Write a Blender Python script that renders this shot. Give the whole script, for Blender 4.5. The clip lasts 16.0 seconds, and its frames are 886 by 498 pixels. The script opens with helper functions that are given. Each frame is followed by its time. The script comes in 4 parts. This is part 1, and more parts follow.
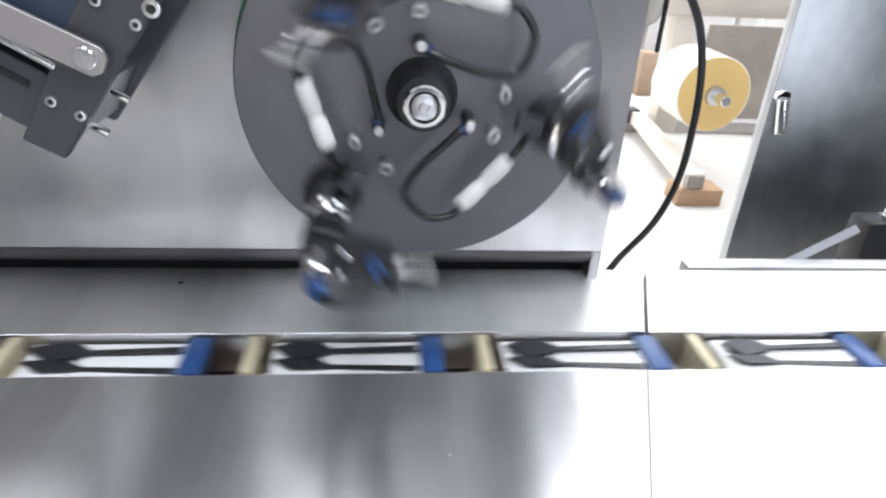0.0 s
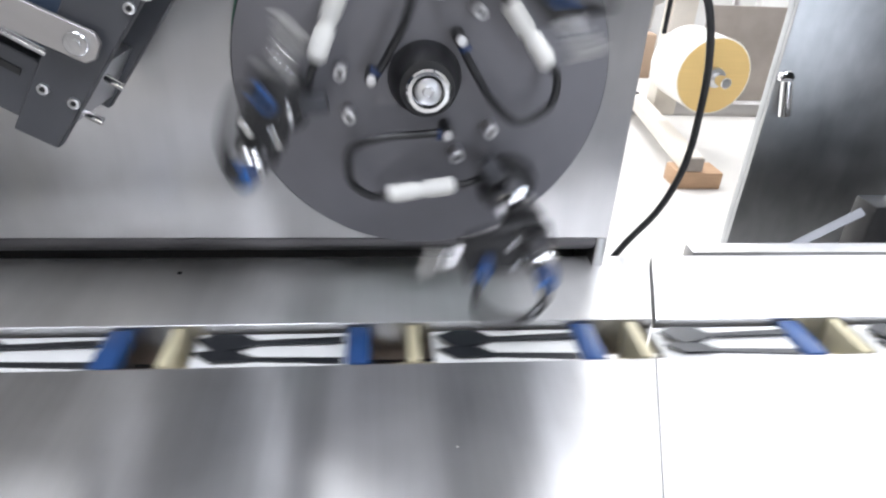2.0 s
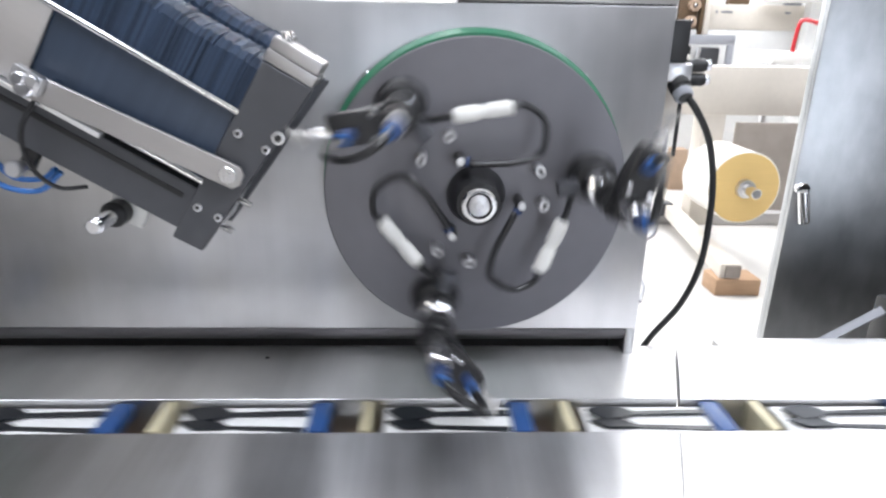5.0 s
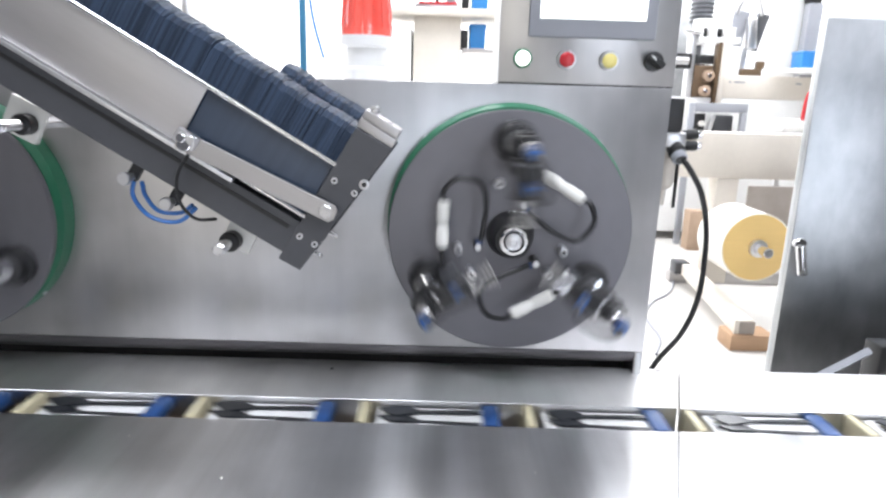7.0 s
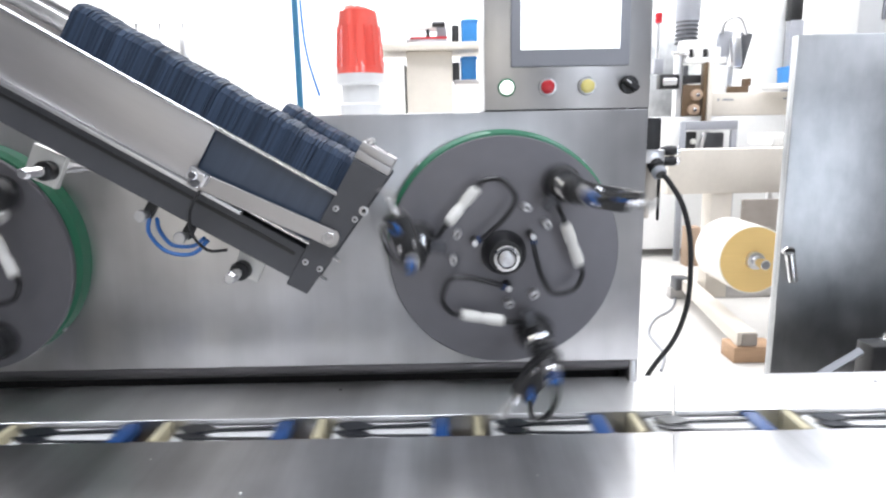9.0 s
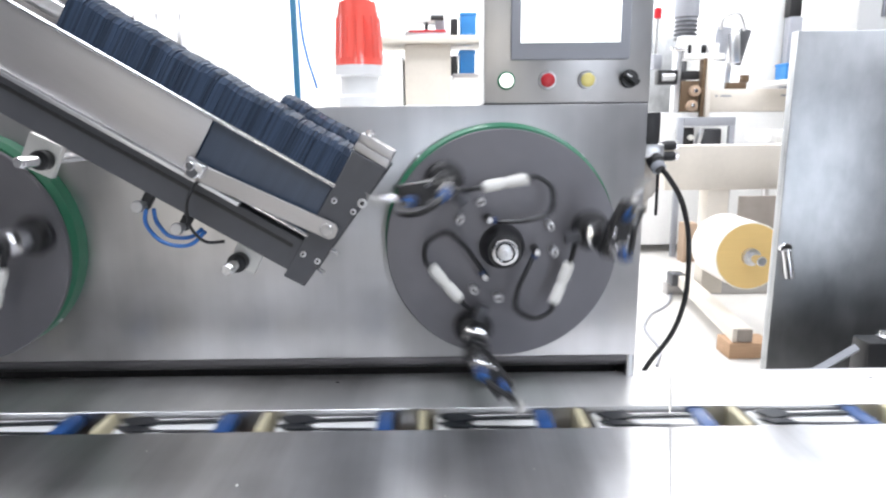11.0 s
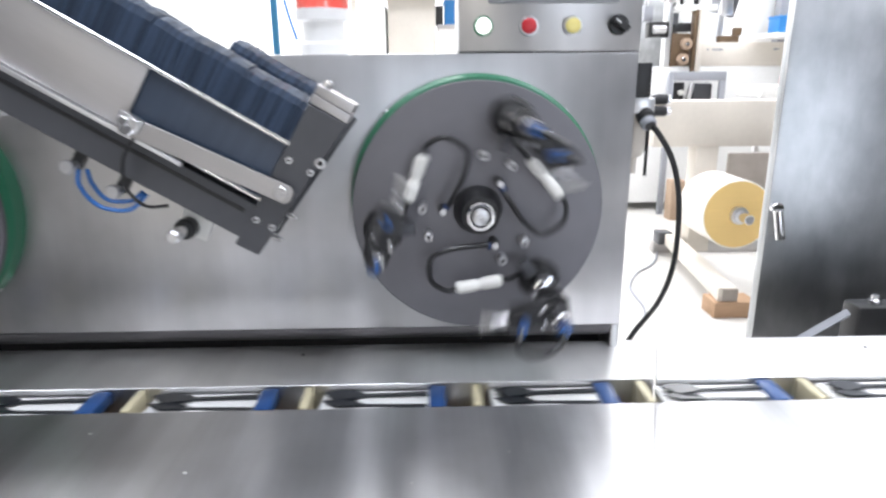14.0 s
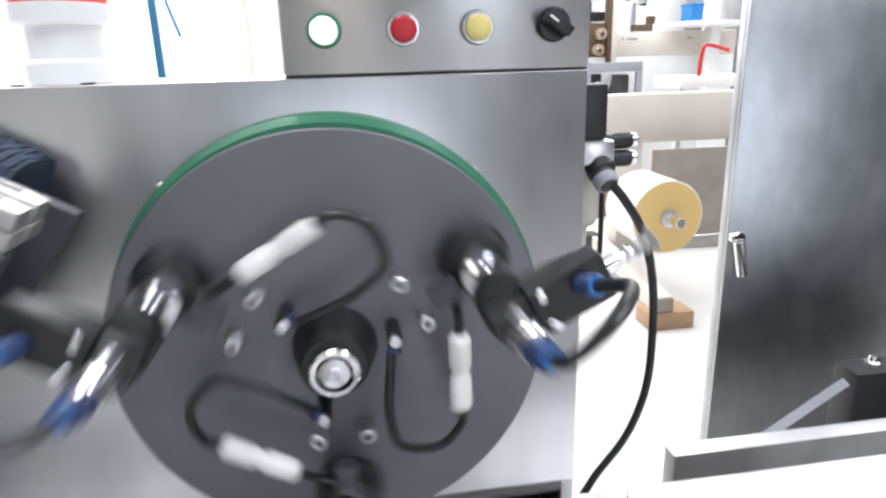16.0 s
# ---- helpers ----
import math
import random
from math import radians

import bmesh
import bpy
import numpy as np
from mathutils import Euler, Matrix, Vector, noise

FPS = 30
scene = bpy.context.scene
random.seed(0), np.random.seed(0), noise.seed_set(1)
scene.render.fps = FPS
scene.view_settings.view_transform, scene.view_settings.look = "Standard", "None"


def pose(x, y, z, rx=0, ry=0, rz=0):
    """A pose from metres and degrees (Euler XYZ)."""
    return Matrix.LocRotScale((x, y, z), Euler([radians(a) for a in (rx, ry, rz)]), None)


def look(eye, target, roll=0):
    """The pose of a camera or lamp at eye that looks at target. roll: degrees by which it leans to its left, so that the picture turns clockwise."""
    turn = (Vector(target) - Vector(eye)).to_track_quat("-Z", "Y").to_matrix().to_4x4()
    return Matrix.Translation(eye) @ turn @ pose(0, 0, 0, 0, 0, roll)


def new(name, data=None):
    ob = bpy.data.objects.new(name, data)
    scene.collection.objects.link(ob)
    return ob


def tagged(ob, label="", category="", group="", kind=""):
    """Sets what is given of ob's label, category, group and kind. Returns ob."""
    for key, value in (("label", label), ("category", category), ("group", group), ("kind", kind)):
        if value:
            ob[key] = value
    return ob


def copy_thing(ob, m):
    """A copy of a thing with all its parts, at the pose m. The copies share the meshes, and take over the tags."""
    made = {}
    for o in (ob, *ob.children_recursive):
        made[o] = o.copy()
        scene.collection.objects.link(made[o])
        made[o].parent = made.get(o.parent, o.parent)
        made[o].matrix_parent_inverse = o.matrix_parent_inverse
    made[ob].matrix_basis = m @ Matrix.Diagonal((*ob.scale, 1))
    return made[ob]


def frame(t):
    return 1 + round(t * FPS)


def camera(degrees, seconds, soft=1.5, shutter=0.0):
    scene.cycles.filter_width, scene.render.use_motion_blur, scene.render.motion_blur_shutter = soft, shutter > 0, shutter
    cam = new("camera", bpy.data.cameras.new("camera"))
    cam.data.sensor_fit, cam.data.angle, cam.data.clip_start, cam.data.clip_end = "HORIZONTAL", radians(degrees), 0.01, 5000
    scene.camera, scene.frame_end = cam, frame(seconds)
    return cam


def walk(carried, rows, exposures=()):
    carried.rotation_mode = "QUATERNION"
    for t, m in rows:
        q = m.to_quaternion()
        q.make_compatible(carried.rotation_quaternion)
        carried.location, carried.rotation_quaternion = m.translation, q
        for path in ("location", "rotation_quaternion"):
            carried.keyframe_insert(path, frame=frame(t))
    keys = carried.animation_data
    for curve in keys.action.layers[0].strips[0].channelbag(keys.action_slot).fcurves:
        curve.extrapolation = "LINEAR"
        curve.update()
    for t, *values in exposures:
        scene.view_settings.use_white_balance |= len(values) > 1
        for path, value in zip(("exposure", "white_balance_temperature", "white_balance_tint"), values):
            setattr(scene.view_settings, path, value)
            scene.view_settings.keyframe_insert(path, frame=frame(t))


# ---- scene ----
cam = camera(70.2, 16.0, soft=2.3, shutter=0.8)
PATH = [
    (0, (-0.039, -0.702, 1.263), (0.152, 1.06, 0.336), 3.3),
    (0.5, (-0.046, -0.704, 1.265), (0.169, 1.042, 0.313), 3.1),
    (1, (-0.045, -0.696, 1.261), (0.16, 1.047, 0.301), 3.1),
    (1.5, (-0.046, -0.691, 1.262), (0.154, 1.05, 0.298), 3.1),
    (2, (-0.045, -0.688, 1.26), (0.154, 1.05, 0.29), 3.0),
    (2.5, (-0.046, -0.685, 1.257), (0.144, 1.053, 0.285), 2.9),
    (3, (-0.047, -0.684, 1.259), (0.141, 1.053, 0.285), 3.0),
    (3.5, (-0.045, -0.688, 1.261), (0.13, 1.07, 0.324), 2.7),
    (4, (-0.056, -0.715, 1.274), (0.091, 1.096, 0.437), 2.1),
    (6.5, (-0.09, -0.974, 1.307), (-0.105, 0.959, 0.796), 0.7),
    (7, (-0.107, -1.007, 1.31), (-0.099, 0.935, 0.834), 1.7),
    (7.5, (-0.106, -1.064, 1.316), (-0.079, 0.896, 0.92), 1.3),
    (8, (-0.11, -1.093, 1.319), (-0.101, 0.869, 0.934), -0.1),
    (8.5, (-0.105, -1.086, 1.314), (-0.073, 0.883, 0.964), -0.8),
    (9, (-0.099, -1.065, 1.308), (-0.099, 0.898, 0.924), -1.1),
    (11.5, (-0.102, -1.061, 1.306), (-0.089, 0.898, 0.902), -0.4),
    (12, (-0.102, -1.058, 1.308), (-0.087, 0.899, 0.897), -0.1),
    (12.5, (-0.102, -1.054, 1.306), (-0.068, 0.899, 0.875), 0.1),
    (13, (-0.103, -1.048, 1.306), (-0.062, 0.901, 0.86), 0.2),
    (13.5, (-0.101, -1.034, 1.303), (-0.028, 0.908, 0.832), 0.2),
    (14, (-0.076, -0.982, 1.3), (-0.028, 0.945, 0.764), -0.4),
    (14.5, (0.001, -0.905, 1.293), (0.115, 0.995, 0.679), 1.0),
    (15, (0.021, -0.792, 1.294), (0.177, 1.093, 0.646), 0.2),
    (15.5, (0.004, -0.672, 1.326), (0.234, 1.226, 0.741), -1.4),
    (16, (0.022, -0.571, 1.338), (0.302, 1.327, 0.773), -1.7),
]
walk(cam, [(t, look(eye, target, roll)) for t, eye, target, roll in PATH],
     exposures=[(0, 0.0), (4, 0.0), (6.5, 0.12), (7, 0.12), (9, -0.04), (11.5, 0.02), (14, 0.03), (15, -0.08), (16, -0.1)])

# ---- light ----
scene.view_settings.exposure = 0.0
world = bpy.data.worlds.new("world")
scene.world = world
world.use_nodes = True
wn = world.node_tree.nodes
sky = wn.new("ShaderNodeTexSky")
sky.sky_type, sky.sun_disc = "NISHITA", False
sky.sun_elevation, sky.sun_rotation = radians(50), radians(200)
world.node_tree.links.new(sky.outputs[0], wn["Background"].inputs[0])
wn["Background"].inputs[1].default_value = 0.12


def area_lamp(name, m, sx, sy, watts, colour=(1, 1, 1)):
    data = bpy.data.lights.new(name, "AREA")
    data.shape, data.size, data.size_y, data.energy, data.color = "RECTANGLE", sx, sy, watts, colour
    ob = new(name, data)
    ob.matrix_basis = m
    return ob


# added fill lamps under the closed ceiling, for hall, back wall and front floor
for lx in (-4.0, 0.5, 5.0):
    area_lamp("overhead_fill_lamp", pose(lx, 4.2, 4.95), 3.0, 4.0, 325, (0.93, 0.95, 1.0))
for lx in (-4.5, 0.5, 5.5):
    area_lamp("overhead_fill_lamp", pose(lx, 8.9, 4.95), 3.2, 2.0, 350, (0.93, 0.95, 1.0))
for lx, watts in ((-0.6, 140), (3.2, 168)):
    area_lamp("overhead_fill_lamp", pose(lx, -2.2, 4.95), 1.6, 2.4, watts, (0.85, 0.89, 1.0))


# added lamps in the unseen south wall, for bright streaks on the steel
for lx, wide, watts, tint in ((-1.6, 0.8, 23, (1.0, 0.95, 0.88)), (1.72, 0.5, 26, (0.80, 0.87, 1.0)), (2.85, 0.9, 46, (0.80, 0.87, 1.0))):
    area_lamp("window_lamp", pose(lx, -7.03, 1.8, 90, 0, 0), wide, 2.6, watts, tint)


# ---- materials ----
def mat(name, base, rough=0.5, metal=0.0, var=0.12, scale=(30, 30, 30), bump=0.0, bump_scale=None, rvar=0.08, stain=4.0, stain_amt=0.1,
        emit=None, grain=None, coat=0.0, trans=0.0, island=0.0, coords="Object"):
    m = bpy.data.materials.new(name)
    m.use_nodes = True
    n, l = m.node_tree.nodes, m.node_tree.links
    b = n["Principled BSDF"]
    b.inputs["Metallic"].default_value = metal
    b.inputs["Coat Weight"].default_value = coat
    b.inputs["Transmission Weight"].default_value = trans
    tc = n.new("ShaderNodeTexCoord")
    mp = n.new("ShaderNodeMapping")
    mp.inputs["Scale"].default_value = scale
    l.new(tc.outputs[coords], mp.inputs[0])
    fine = n.new("ShaderNodeTexNoise")
    fine.inputs["Scale"].default_value, fine.inputs["Detail"].default_value = 1.0, 4.0
    l.new(mp.outputs[0], fine.inputs["Vector"])
    big = n.new("ShaderNodeTexNoise")
    big.inputs["Scale"].default_value, big.inputs["Detail"].default_value = stain, 3.0
    l.new(tc.outputs[coords], big.inputs["Vector"])
    # brightness factor = 1 + var * (fine - 0.5) + stain_amt * (big - 0.5)
    f1 = n.new("ShaderNodeMath"); f1.operation = "MULTIPLY_ADD"
    f1.inputs[1].default_value, f1.inputs[2].default_value = var * 2, 1 - var - stain_amt
    l.new(fine.outputs["Fac"], f1.inputs[0])
    f2 = n.new("ShaderNodeMath"); f2.operation = "MULTIPLY_ADD"
    f2.inputs[1].default_value = stain_amt * 2
    l.new(big.outputs["Fac"], f2.inputs[0]); l.new(f1.outputs[0], f2.inputs[2])
    last = f2
    if island:
        oi = n.new("ShaderNodeObjectInfo")
        f3 = n.new("ShaderNodeMath"); f3.operation = "MULTIPLY_ADD"
        f3.inputs[1].default_value, f3.inputs[2].default_value = island * 2, 1 - island
        l.new(oi.outputs["Random"], f3.inputs[0])
        f4 = n.new("ShaderNodeMath"); f4.operation = "MULTIPLY"
        l.new(f2.outputs[0], f4.inputs[0]); l.new(f3.outputs[0], f4.inputs[1])
        last = f4
    mul = n.new("ShaderNodeVectorMath"); mul.operation = "SCALE"
    mul.inputs[0].default_value = base
    l.new(last.outputs[0], mul.inputs["Scale"])
    l.new(mul.outputs[0], b.inputs["Base Color"])
    r = n.new("ShaderNodeMath"); r.operation = "MULTIPLY_ADD"
    r.inputs[1].default_value, r.inputs[2].default_value = rvar * 2, max(0.02, rough - rvar)
    l.new(big.outputs["Fac"], r.inputs[0]); l.new(r.outputs[0], b.inputs["Roughness"])
    if bump:
        bp = n.new("ShaderNodeBump")
        bp.inputs["Strength"].default_value, bp.inputs["Distance"].default_value = bump, 0.001
        src = fine
        if bump_scale:
            mp2 = n.new("ShaderNodeMapping"); mp2.inputs["Scale"].default_value = bump_scale
            src = n.new("ShaderNodeTexNoise"); src.inputs["Scale"].default_value = 1.0; src.inputs["Detail"].default_value = 3.0
            l.new(tc.outputs[coords], mp2.inputs[0]); l.new(mp2.outputs[0], src.inputs["Vector"])
        l.new(src.outputs["Fac"], bp.inputs["Height"]); l.new(bp.outputs[0], b.inputs["Normal"])
    if grain:
        # the brushing spreads reflections along this direction
        tv = n.new("ShaderNodeCombineXYZ")
        for i in range(3):
            tv.inputs[i].default_value = grain[i]
        b.inputs["Anisotropic"].default_value = grain[3]
        l.new(tv.outputs[0], b.inputs["Tangent"])
    if emit:
        b.inputs["Emission Color"].default_value = (*emit[:3], 1)
        b.inputs["Emission Strength"].default_value = emit[3]
    return m


# upright streaks and blotches in the colour stand for mottled reflections, besides smudges
STEEL_PANEL = mat("brushed_panel_painted_streaks", (0.50, 0.495, 0.495), 0.33, 1.0, 0.22, (14, 4, 1.2), 0.0, None, 0.06, 7.0, 0.34, grain=(0, 0, 1, 0.45))
# lip steel, darker than the panel: the dark band's reflection put into colour
DARKENED_STEEL = mat("steel_with_dark_reflection", (0.15, 0.145, 0.15), 0.42, 0.9, 0.2, (9, 30, 30), 0.0, None, 0.06, 8.0, 0.2)
# the strong colour streaks along y imitate smeared reflections
STEEL_TABLE = mat("brushed_steel_painted_streaks", (0.53, 0.53, 0.54), 0.30, 1.0, 0.55, (13, 0.6, 3), 0.0, None, 0.03, 9.0, 0.24, grain=(0, 1, 0, 0.8))
# same reflection streaks in the colour, weaker
STEEL_RAIL = mat("steel_rail_painted_streaks", (0.66, 0.655, 0.65), 0.42, 1.0, 0.32, (11, 1.0, 3), 0.0, None, 0.05, 9.0, 0.16, grain=(0, 1, 0, 0.75))
STEEL_COVER = mat("brushed_steel_cover", (0.43, 0.44, 0.45), 0.35, 1.0, 0.18, (26, 26, 10), 0.0, None, 0.07, 8.0, 0.36, grain=(0, 0, 1, 0.4))
STEEL_PLAIN = mat("plain_steel", (0.62, 0.62, 0.61), 0.30, 1.0, 0.05, (40, 200, 200), 0.1)
STEEL_MATT = mat("matt_steel", (0.49, 0.475, 0.47), 0.45, 1.0, 0.04, (20, 200, 200), 0.15, None, 0.05, 12, 0.06)
CHROME = mat("polished_chrome", (0.78, 0.78, 0.79), 0.12, 1.0, 0.03, rvar=0.03)
ALU = mat("machined_aluminium", (0.70, 0.70, 0.71), 0.33, 1.0, 0.05, (200, 40, 40), 0.1)
DARK_PAINT = mat("dark_grey_anodised", (0.074, 0.076, 0.084), 0.42, 0.3, 0.08, (60, 60, 60), 0.05)
DISC_GREY = mat("grey_coated_disc", (0.185, 0.182, 0.196), 0.46, 0.65, 0.08, (50, 50, 50), 0.1, None, 0.08, 8, 0.10)
BLACK = mat("black_plastic", (0.015, 0.015, 0.016), 0.4, 0.0, 0.2)
RUBBER = mat("black_rubber_hose", (0.012, 0.012, 0.013), 0.32, 0.0, 0.2)
# near-black colour for the shade inside the slot
SLOT_SHADE = mat("painted_slot_shade", (0.04, 0.04, 0.042), 0.8, 0.0, 0.2)
GREEN = mat("green_enamel", (0.03, 0.19, 0.10), 0.38, 0.0, 0.08, (40, 40, 40), 0.05)
WHITE_PLASTIC = mat("white_plastic", (0.78, 0.77, 0.73), 0.4, 0.0, 0.06)
WHITE_PAINT = mat("white_paint", (0.80, 0.80, 0.79), 0.45, 0.0, 0.04, stain_amt=0.05)
CREAM_PAINT = mat("cream_paint", (0.68, 0.63, 0.56), 0.5, 0.0, 0.05)
BLUE = mat("blue_plastic", (0.022, 0.075, 0.23), 0.35, 0.0, 0.1)
FITTING_BLUE = mat("dull_blue_fitting", (0.025, 0.05, 0.135), 0.35, 0.0, 0.1)
BLUE_TUBE = mat("blue_air_tube", (0.03, 0.15, 0.45), 0.3, 0.0, 0.1)
NAVY = mat("navy_plastic_cutlery", (0.032, 0.049, 0.082), 0.6, 0.0, 0.15, (80, 80, 80), island=0.4)
NAVY.node_tree.nodes["Principled BSDF"].inputs["Specular IOR Level"].default_value = 0.2
CUTLERY = mat("black_plastic_cutlery", (0.018, 0.020, 0.024), 0.28, 0.0, 0.15)
GUARD = mat("smooth_navy_sheet", (0.040, 0.056, 0.085), 0.30, 0.0, 0.35, (60, 6, 3), 0.0, None, 0.10, 10, 0.2)
CUP = mat("cloudy_silicone", (0.42, 0.41, 0.39), 0.35, 0.0, 0.08)
NAPKIN = mat("white_paper_napkin", (0.82, 0.82, 0.81), 0.8, 0.0, 0.05, (90, 90, 90), 0.2)
CREAM_PLASTIC = mat("cream_plastic", (0.62, 0.56, 0.38), 0.5, 0.0, 0.1)
BROWN = mat("brown_slat", (0.12, 0.075, 0.04), 0.6, 0.0, 0.25, (20, 90, 90), 0.2)
FILM_SIDE = mat("yellow_film_end", (0.78, 0.55, 0.22), 0.4, 0.0, 0.08, (3, 200, 200))
FILM_WHITE = mat("pale_film_wrap", (0.82, 0.80, 0.74), 0.25, 0.0, 0.05)
WOOD = mat("raw_timber", (0.44, 0.28, 0.17), 0.7, 0.0, 0.25, (6, 60, 60), 0.3)
FLOOR_MAT = mat("pale_epoxy_floor", (0.62, 0.60, 0.57), 0.35, 0.0, 0.06, (8, 8, 8), 0.05, None, 0.1, 0.8, 0.10)
GREY_WALL = mat("grey_painted_wall", (0.10, 0.105, 0.12), 0.7, 0.0, 0.05, (6, 6, 6), 0.1, None, 0.05, 0.5, 0.08)
# grey of the added wall that the left disc reflects
REFLECTED_GREY = mat("mid_grey_wall_paint", (0.19, 0.19, 0.195), 0.7, 0.0, 0.05, (6, 6, 6), 0.1, None, 0.05, 0.5, 0.1)
WALL_MAT = mat("white_plaster", (0.80, 0.80, 0.79), 0.8, 0.0, 0.03, (6, 6, 6), 0.1, None, 0.05, 0.5, 0.05)
TAUPE = mat("taupe_paint", (0.30, 0.26, 0.23), 0.55, 0.0, 0.2, (9, 9, 9), 0.0, None, 0.05, 3.0, 0.3)
CARTON = mat("brown_carton", (0.40, 0.29, 0.21), 0.8, 0.0, 0.1, (20, 20, 20))
GREY_PLASTIC = mat("grey_plastic", (0.30, 0.31, 0.34), 0.45, 0.0, 0.05)
RED_LENS = mat("red_lens", (0.86, 0.15, 0.12), 0.06, 0.0, 0.1, trans=0.45, coat=1.0, emit=(1.0, 0.16, 0.12, 0.14))
RED = mat("red_plastic", (0.50, 0.02, 0.03), 0.3, 0.0, 0.05)
YELLOW = mat("yellow_plastic", (0.74, 0.64, 0.22), 0.3, 0.0, 0.05)
LAMP_WHITE = mat("lit_white_button", (0.9, 0.9, 0.88), 0.3, 0.0, 0.02, emit=(1, 1, 0.96, 1.6))
SCREEN = mat("lit_screen", (0.85, 0.86, 0.87), 0.2, 0.0, 0.02, emit=(0.96, 0.98, 1.0, 1.3))
SCREEN_LINE = mat("screen_mark", (0.45, 0.48, 0.52), 0.4, 0.0, 0.02)
TEAL = mat("teal_painted_steel", (0.02, 0.13, 0.24), 0.4, 0.0, 0.1)
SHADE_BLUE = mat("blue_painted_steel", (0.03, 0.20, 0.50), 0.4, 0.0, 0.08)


# ---- mesh helpers ----
def box(x0, x1, y0, y1, z0, z1, bevel=0.0, seg=2):
    bm = bmesh.new()
    bmesh.ops.create_cube(bm, size=1)
    for v in bm.verts:
        v.co = Vector(((x0 + x1) / 2 + v.co.x * (x1 - x0), (y0 + y1) / 2 + v.co.y * (y1 - y0), (z0 + z1) / 2 + v.co.z * (z1 - z0)))
    if bevel:
        bmesh.ops.bevel(bm, geom=bm.edges[:], offset=bevel, segments=seg, profile=0.5, affect="EDGES")
    return bm


def lathe(origin, axis, profile, seg=32):
    """A turned body: profile is rows of (distance along the axis, radius)."""
    bm = bmesh.new()
    q = Vector(axis).to_track_quat("Z", "Y").to_matrix()
    rings = []
    for h, r in profile:
        r = max(r, 0.00002)
        rings.append([bm.verts.new(Vector(origin) + q @ Vector((r * math.cos(2 * math.pi * k / seg), r * math.sin(2 * math.pi * k / seg), h))) for k in range(seg)])
    for a, b in zip(rings, rings[1:]):
        for k in range(seg):
            bm.faces.new((a[k], a[(k + 1) % seg], b[(k + 1) % seg], b[k]))
    bm.faces.new(rings[0][::-1])
    bm.faces.new(rings[-1])
    bmesh.ops.recalc_face_normals(bm, faces=bm.faces[:])
    return bm


def rod(p0, p1, r, seg=20, chamfer=None, r1=None):
    d = Vector(p1) - Vector(p0)
    h, c = d.length, chamfer if chamfer is not None else min(r * 0.15, d.length * 0.2)
    r1 = r if r1 is None else r1
    return lathe(p0, d, [(0, r - c), (c, r), (h - c, r1), (h, r1 - c)], seg)


def smooth_line(points, n=8):
    p = [Vector(q) for q in points]
    p = [p[0] * 2 - p[1]] + p + [p[-1] * 2 - p[-2]]
    out = []
    for i in range(1, len(p) - 2):
        for k in range(n):
            t = k / n
            out.append(0.5 * (2 * p[i] + (p[i + 1] - p[i - 1]) * t + (2 * p[i - 1] - 5 * p[i] + 4 * p[i + 1] - p[i + 2]) * t * t
                              + (3 * p[i] - p[i - 1] - 3 * p[i + 1] + p[i + 2]) * t ** 3))
    return out + [p[-2]]


def tube(points, r, seg=10, n=8):
    line = smooth_line(points, n)
    bm = bmesh.new()
    rings, up = [], Vector((0.13, 0.31, 0.94))
    for i, c in enumerate(line):
        d = (line[min(i + 1, len(line) - 1)] - line[max(i - 1, 0)]).normalized()
        side = d.cross(up).normalized()
        up = side.cross(d).normalized()
        rings.append([bm.verts.new(c + r * (math.cos(2 * math.pi * k / seg) * side + math.sin(2 * math.pi * k / seg) * up)) for k in range(seg)])
    for a, b in zip(rings, rings[1:]):
        for k in range(seg):
            bm.faces.new((a[k], a[(k + 1) % seg], b[(k + 1) % seg], b[k]))
    bm.faces.new(rings[0][::-1]); bm.faces.new(rings[-1])
    bmesh.ops.recalc_face_normals(bm, faces=bm.faces[:])
    return bm


def prism(outline, axis, lo, hi, bevel=0.0):
    """An outline of (a, b) drawn out along an axis: 'y' takes (x, z), 'x' takes (y, z), 'z' takes (x, y)."""
    bm = bmesh.new()
    put = {"y": lambda a, b, h: (a, h, b), "x": lambda a, b, h: (h, a, b), "z": lambda a, b, h: (a, b, h)}[axis]
    lower = [bm.verts.new(put(a, b, lo)) for a, b in outline]
    upper = [bm.verts.new(put(a, b, hi)) for a, b in outline]
    n = len(outline)
    bm.faces.new(lower); bm.faces.new(upper[::-1])
    for k in range(n):
        bm.faces.new((lower[k], upper[k], upper[(k + 1) % n], lower[(k + 1) % n]))
    bmesh.ops.recalc_face_normals(bm, faces=bm.faces[:])
    if bevel:
        bmesh.ops.bevel(bm, geom=bm.edges[:], offset=bevel, segments=1, affect="EDGES")
    return bm


def joined(*bms):
    out = bmesh.new()
    for bm in bms:
        me = bpy.data.meshes.new("tmp")
        bm.to_mesh(me); bm.free()
        out.from_mesh(me)
        bpy.data.meshes.remove(me)
    return out


def turned(bm, m):
    bm.transform(m)
    return bm


def part(name, bm, material, parent=None, label="", smooth=True):
    me = bpy.data.meshes.new(name)
    bm.to_mesh(me); bm.free()
    me.materials.append(material)
    ob = new(name, me)
    if smooth:
        me.shade_smooth()
        me.set_sharp_from_angle(angle=radians(35))
    if parent is not None:
        ob.parent = parent
    if label:
        ob["label"] = label
    return ob


def thing(name, label, category, m=None, group=""):
    ob = new(name)
    ob.empty_display_size = 0.05
    if m is not None:
        ob.matrix_basis = m
    return tagged(ob, label, category, group)


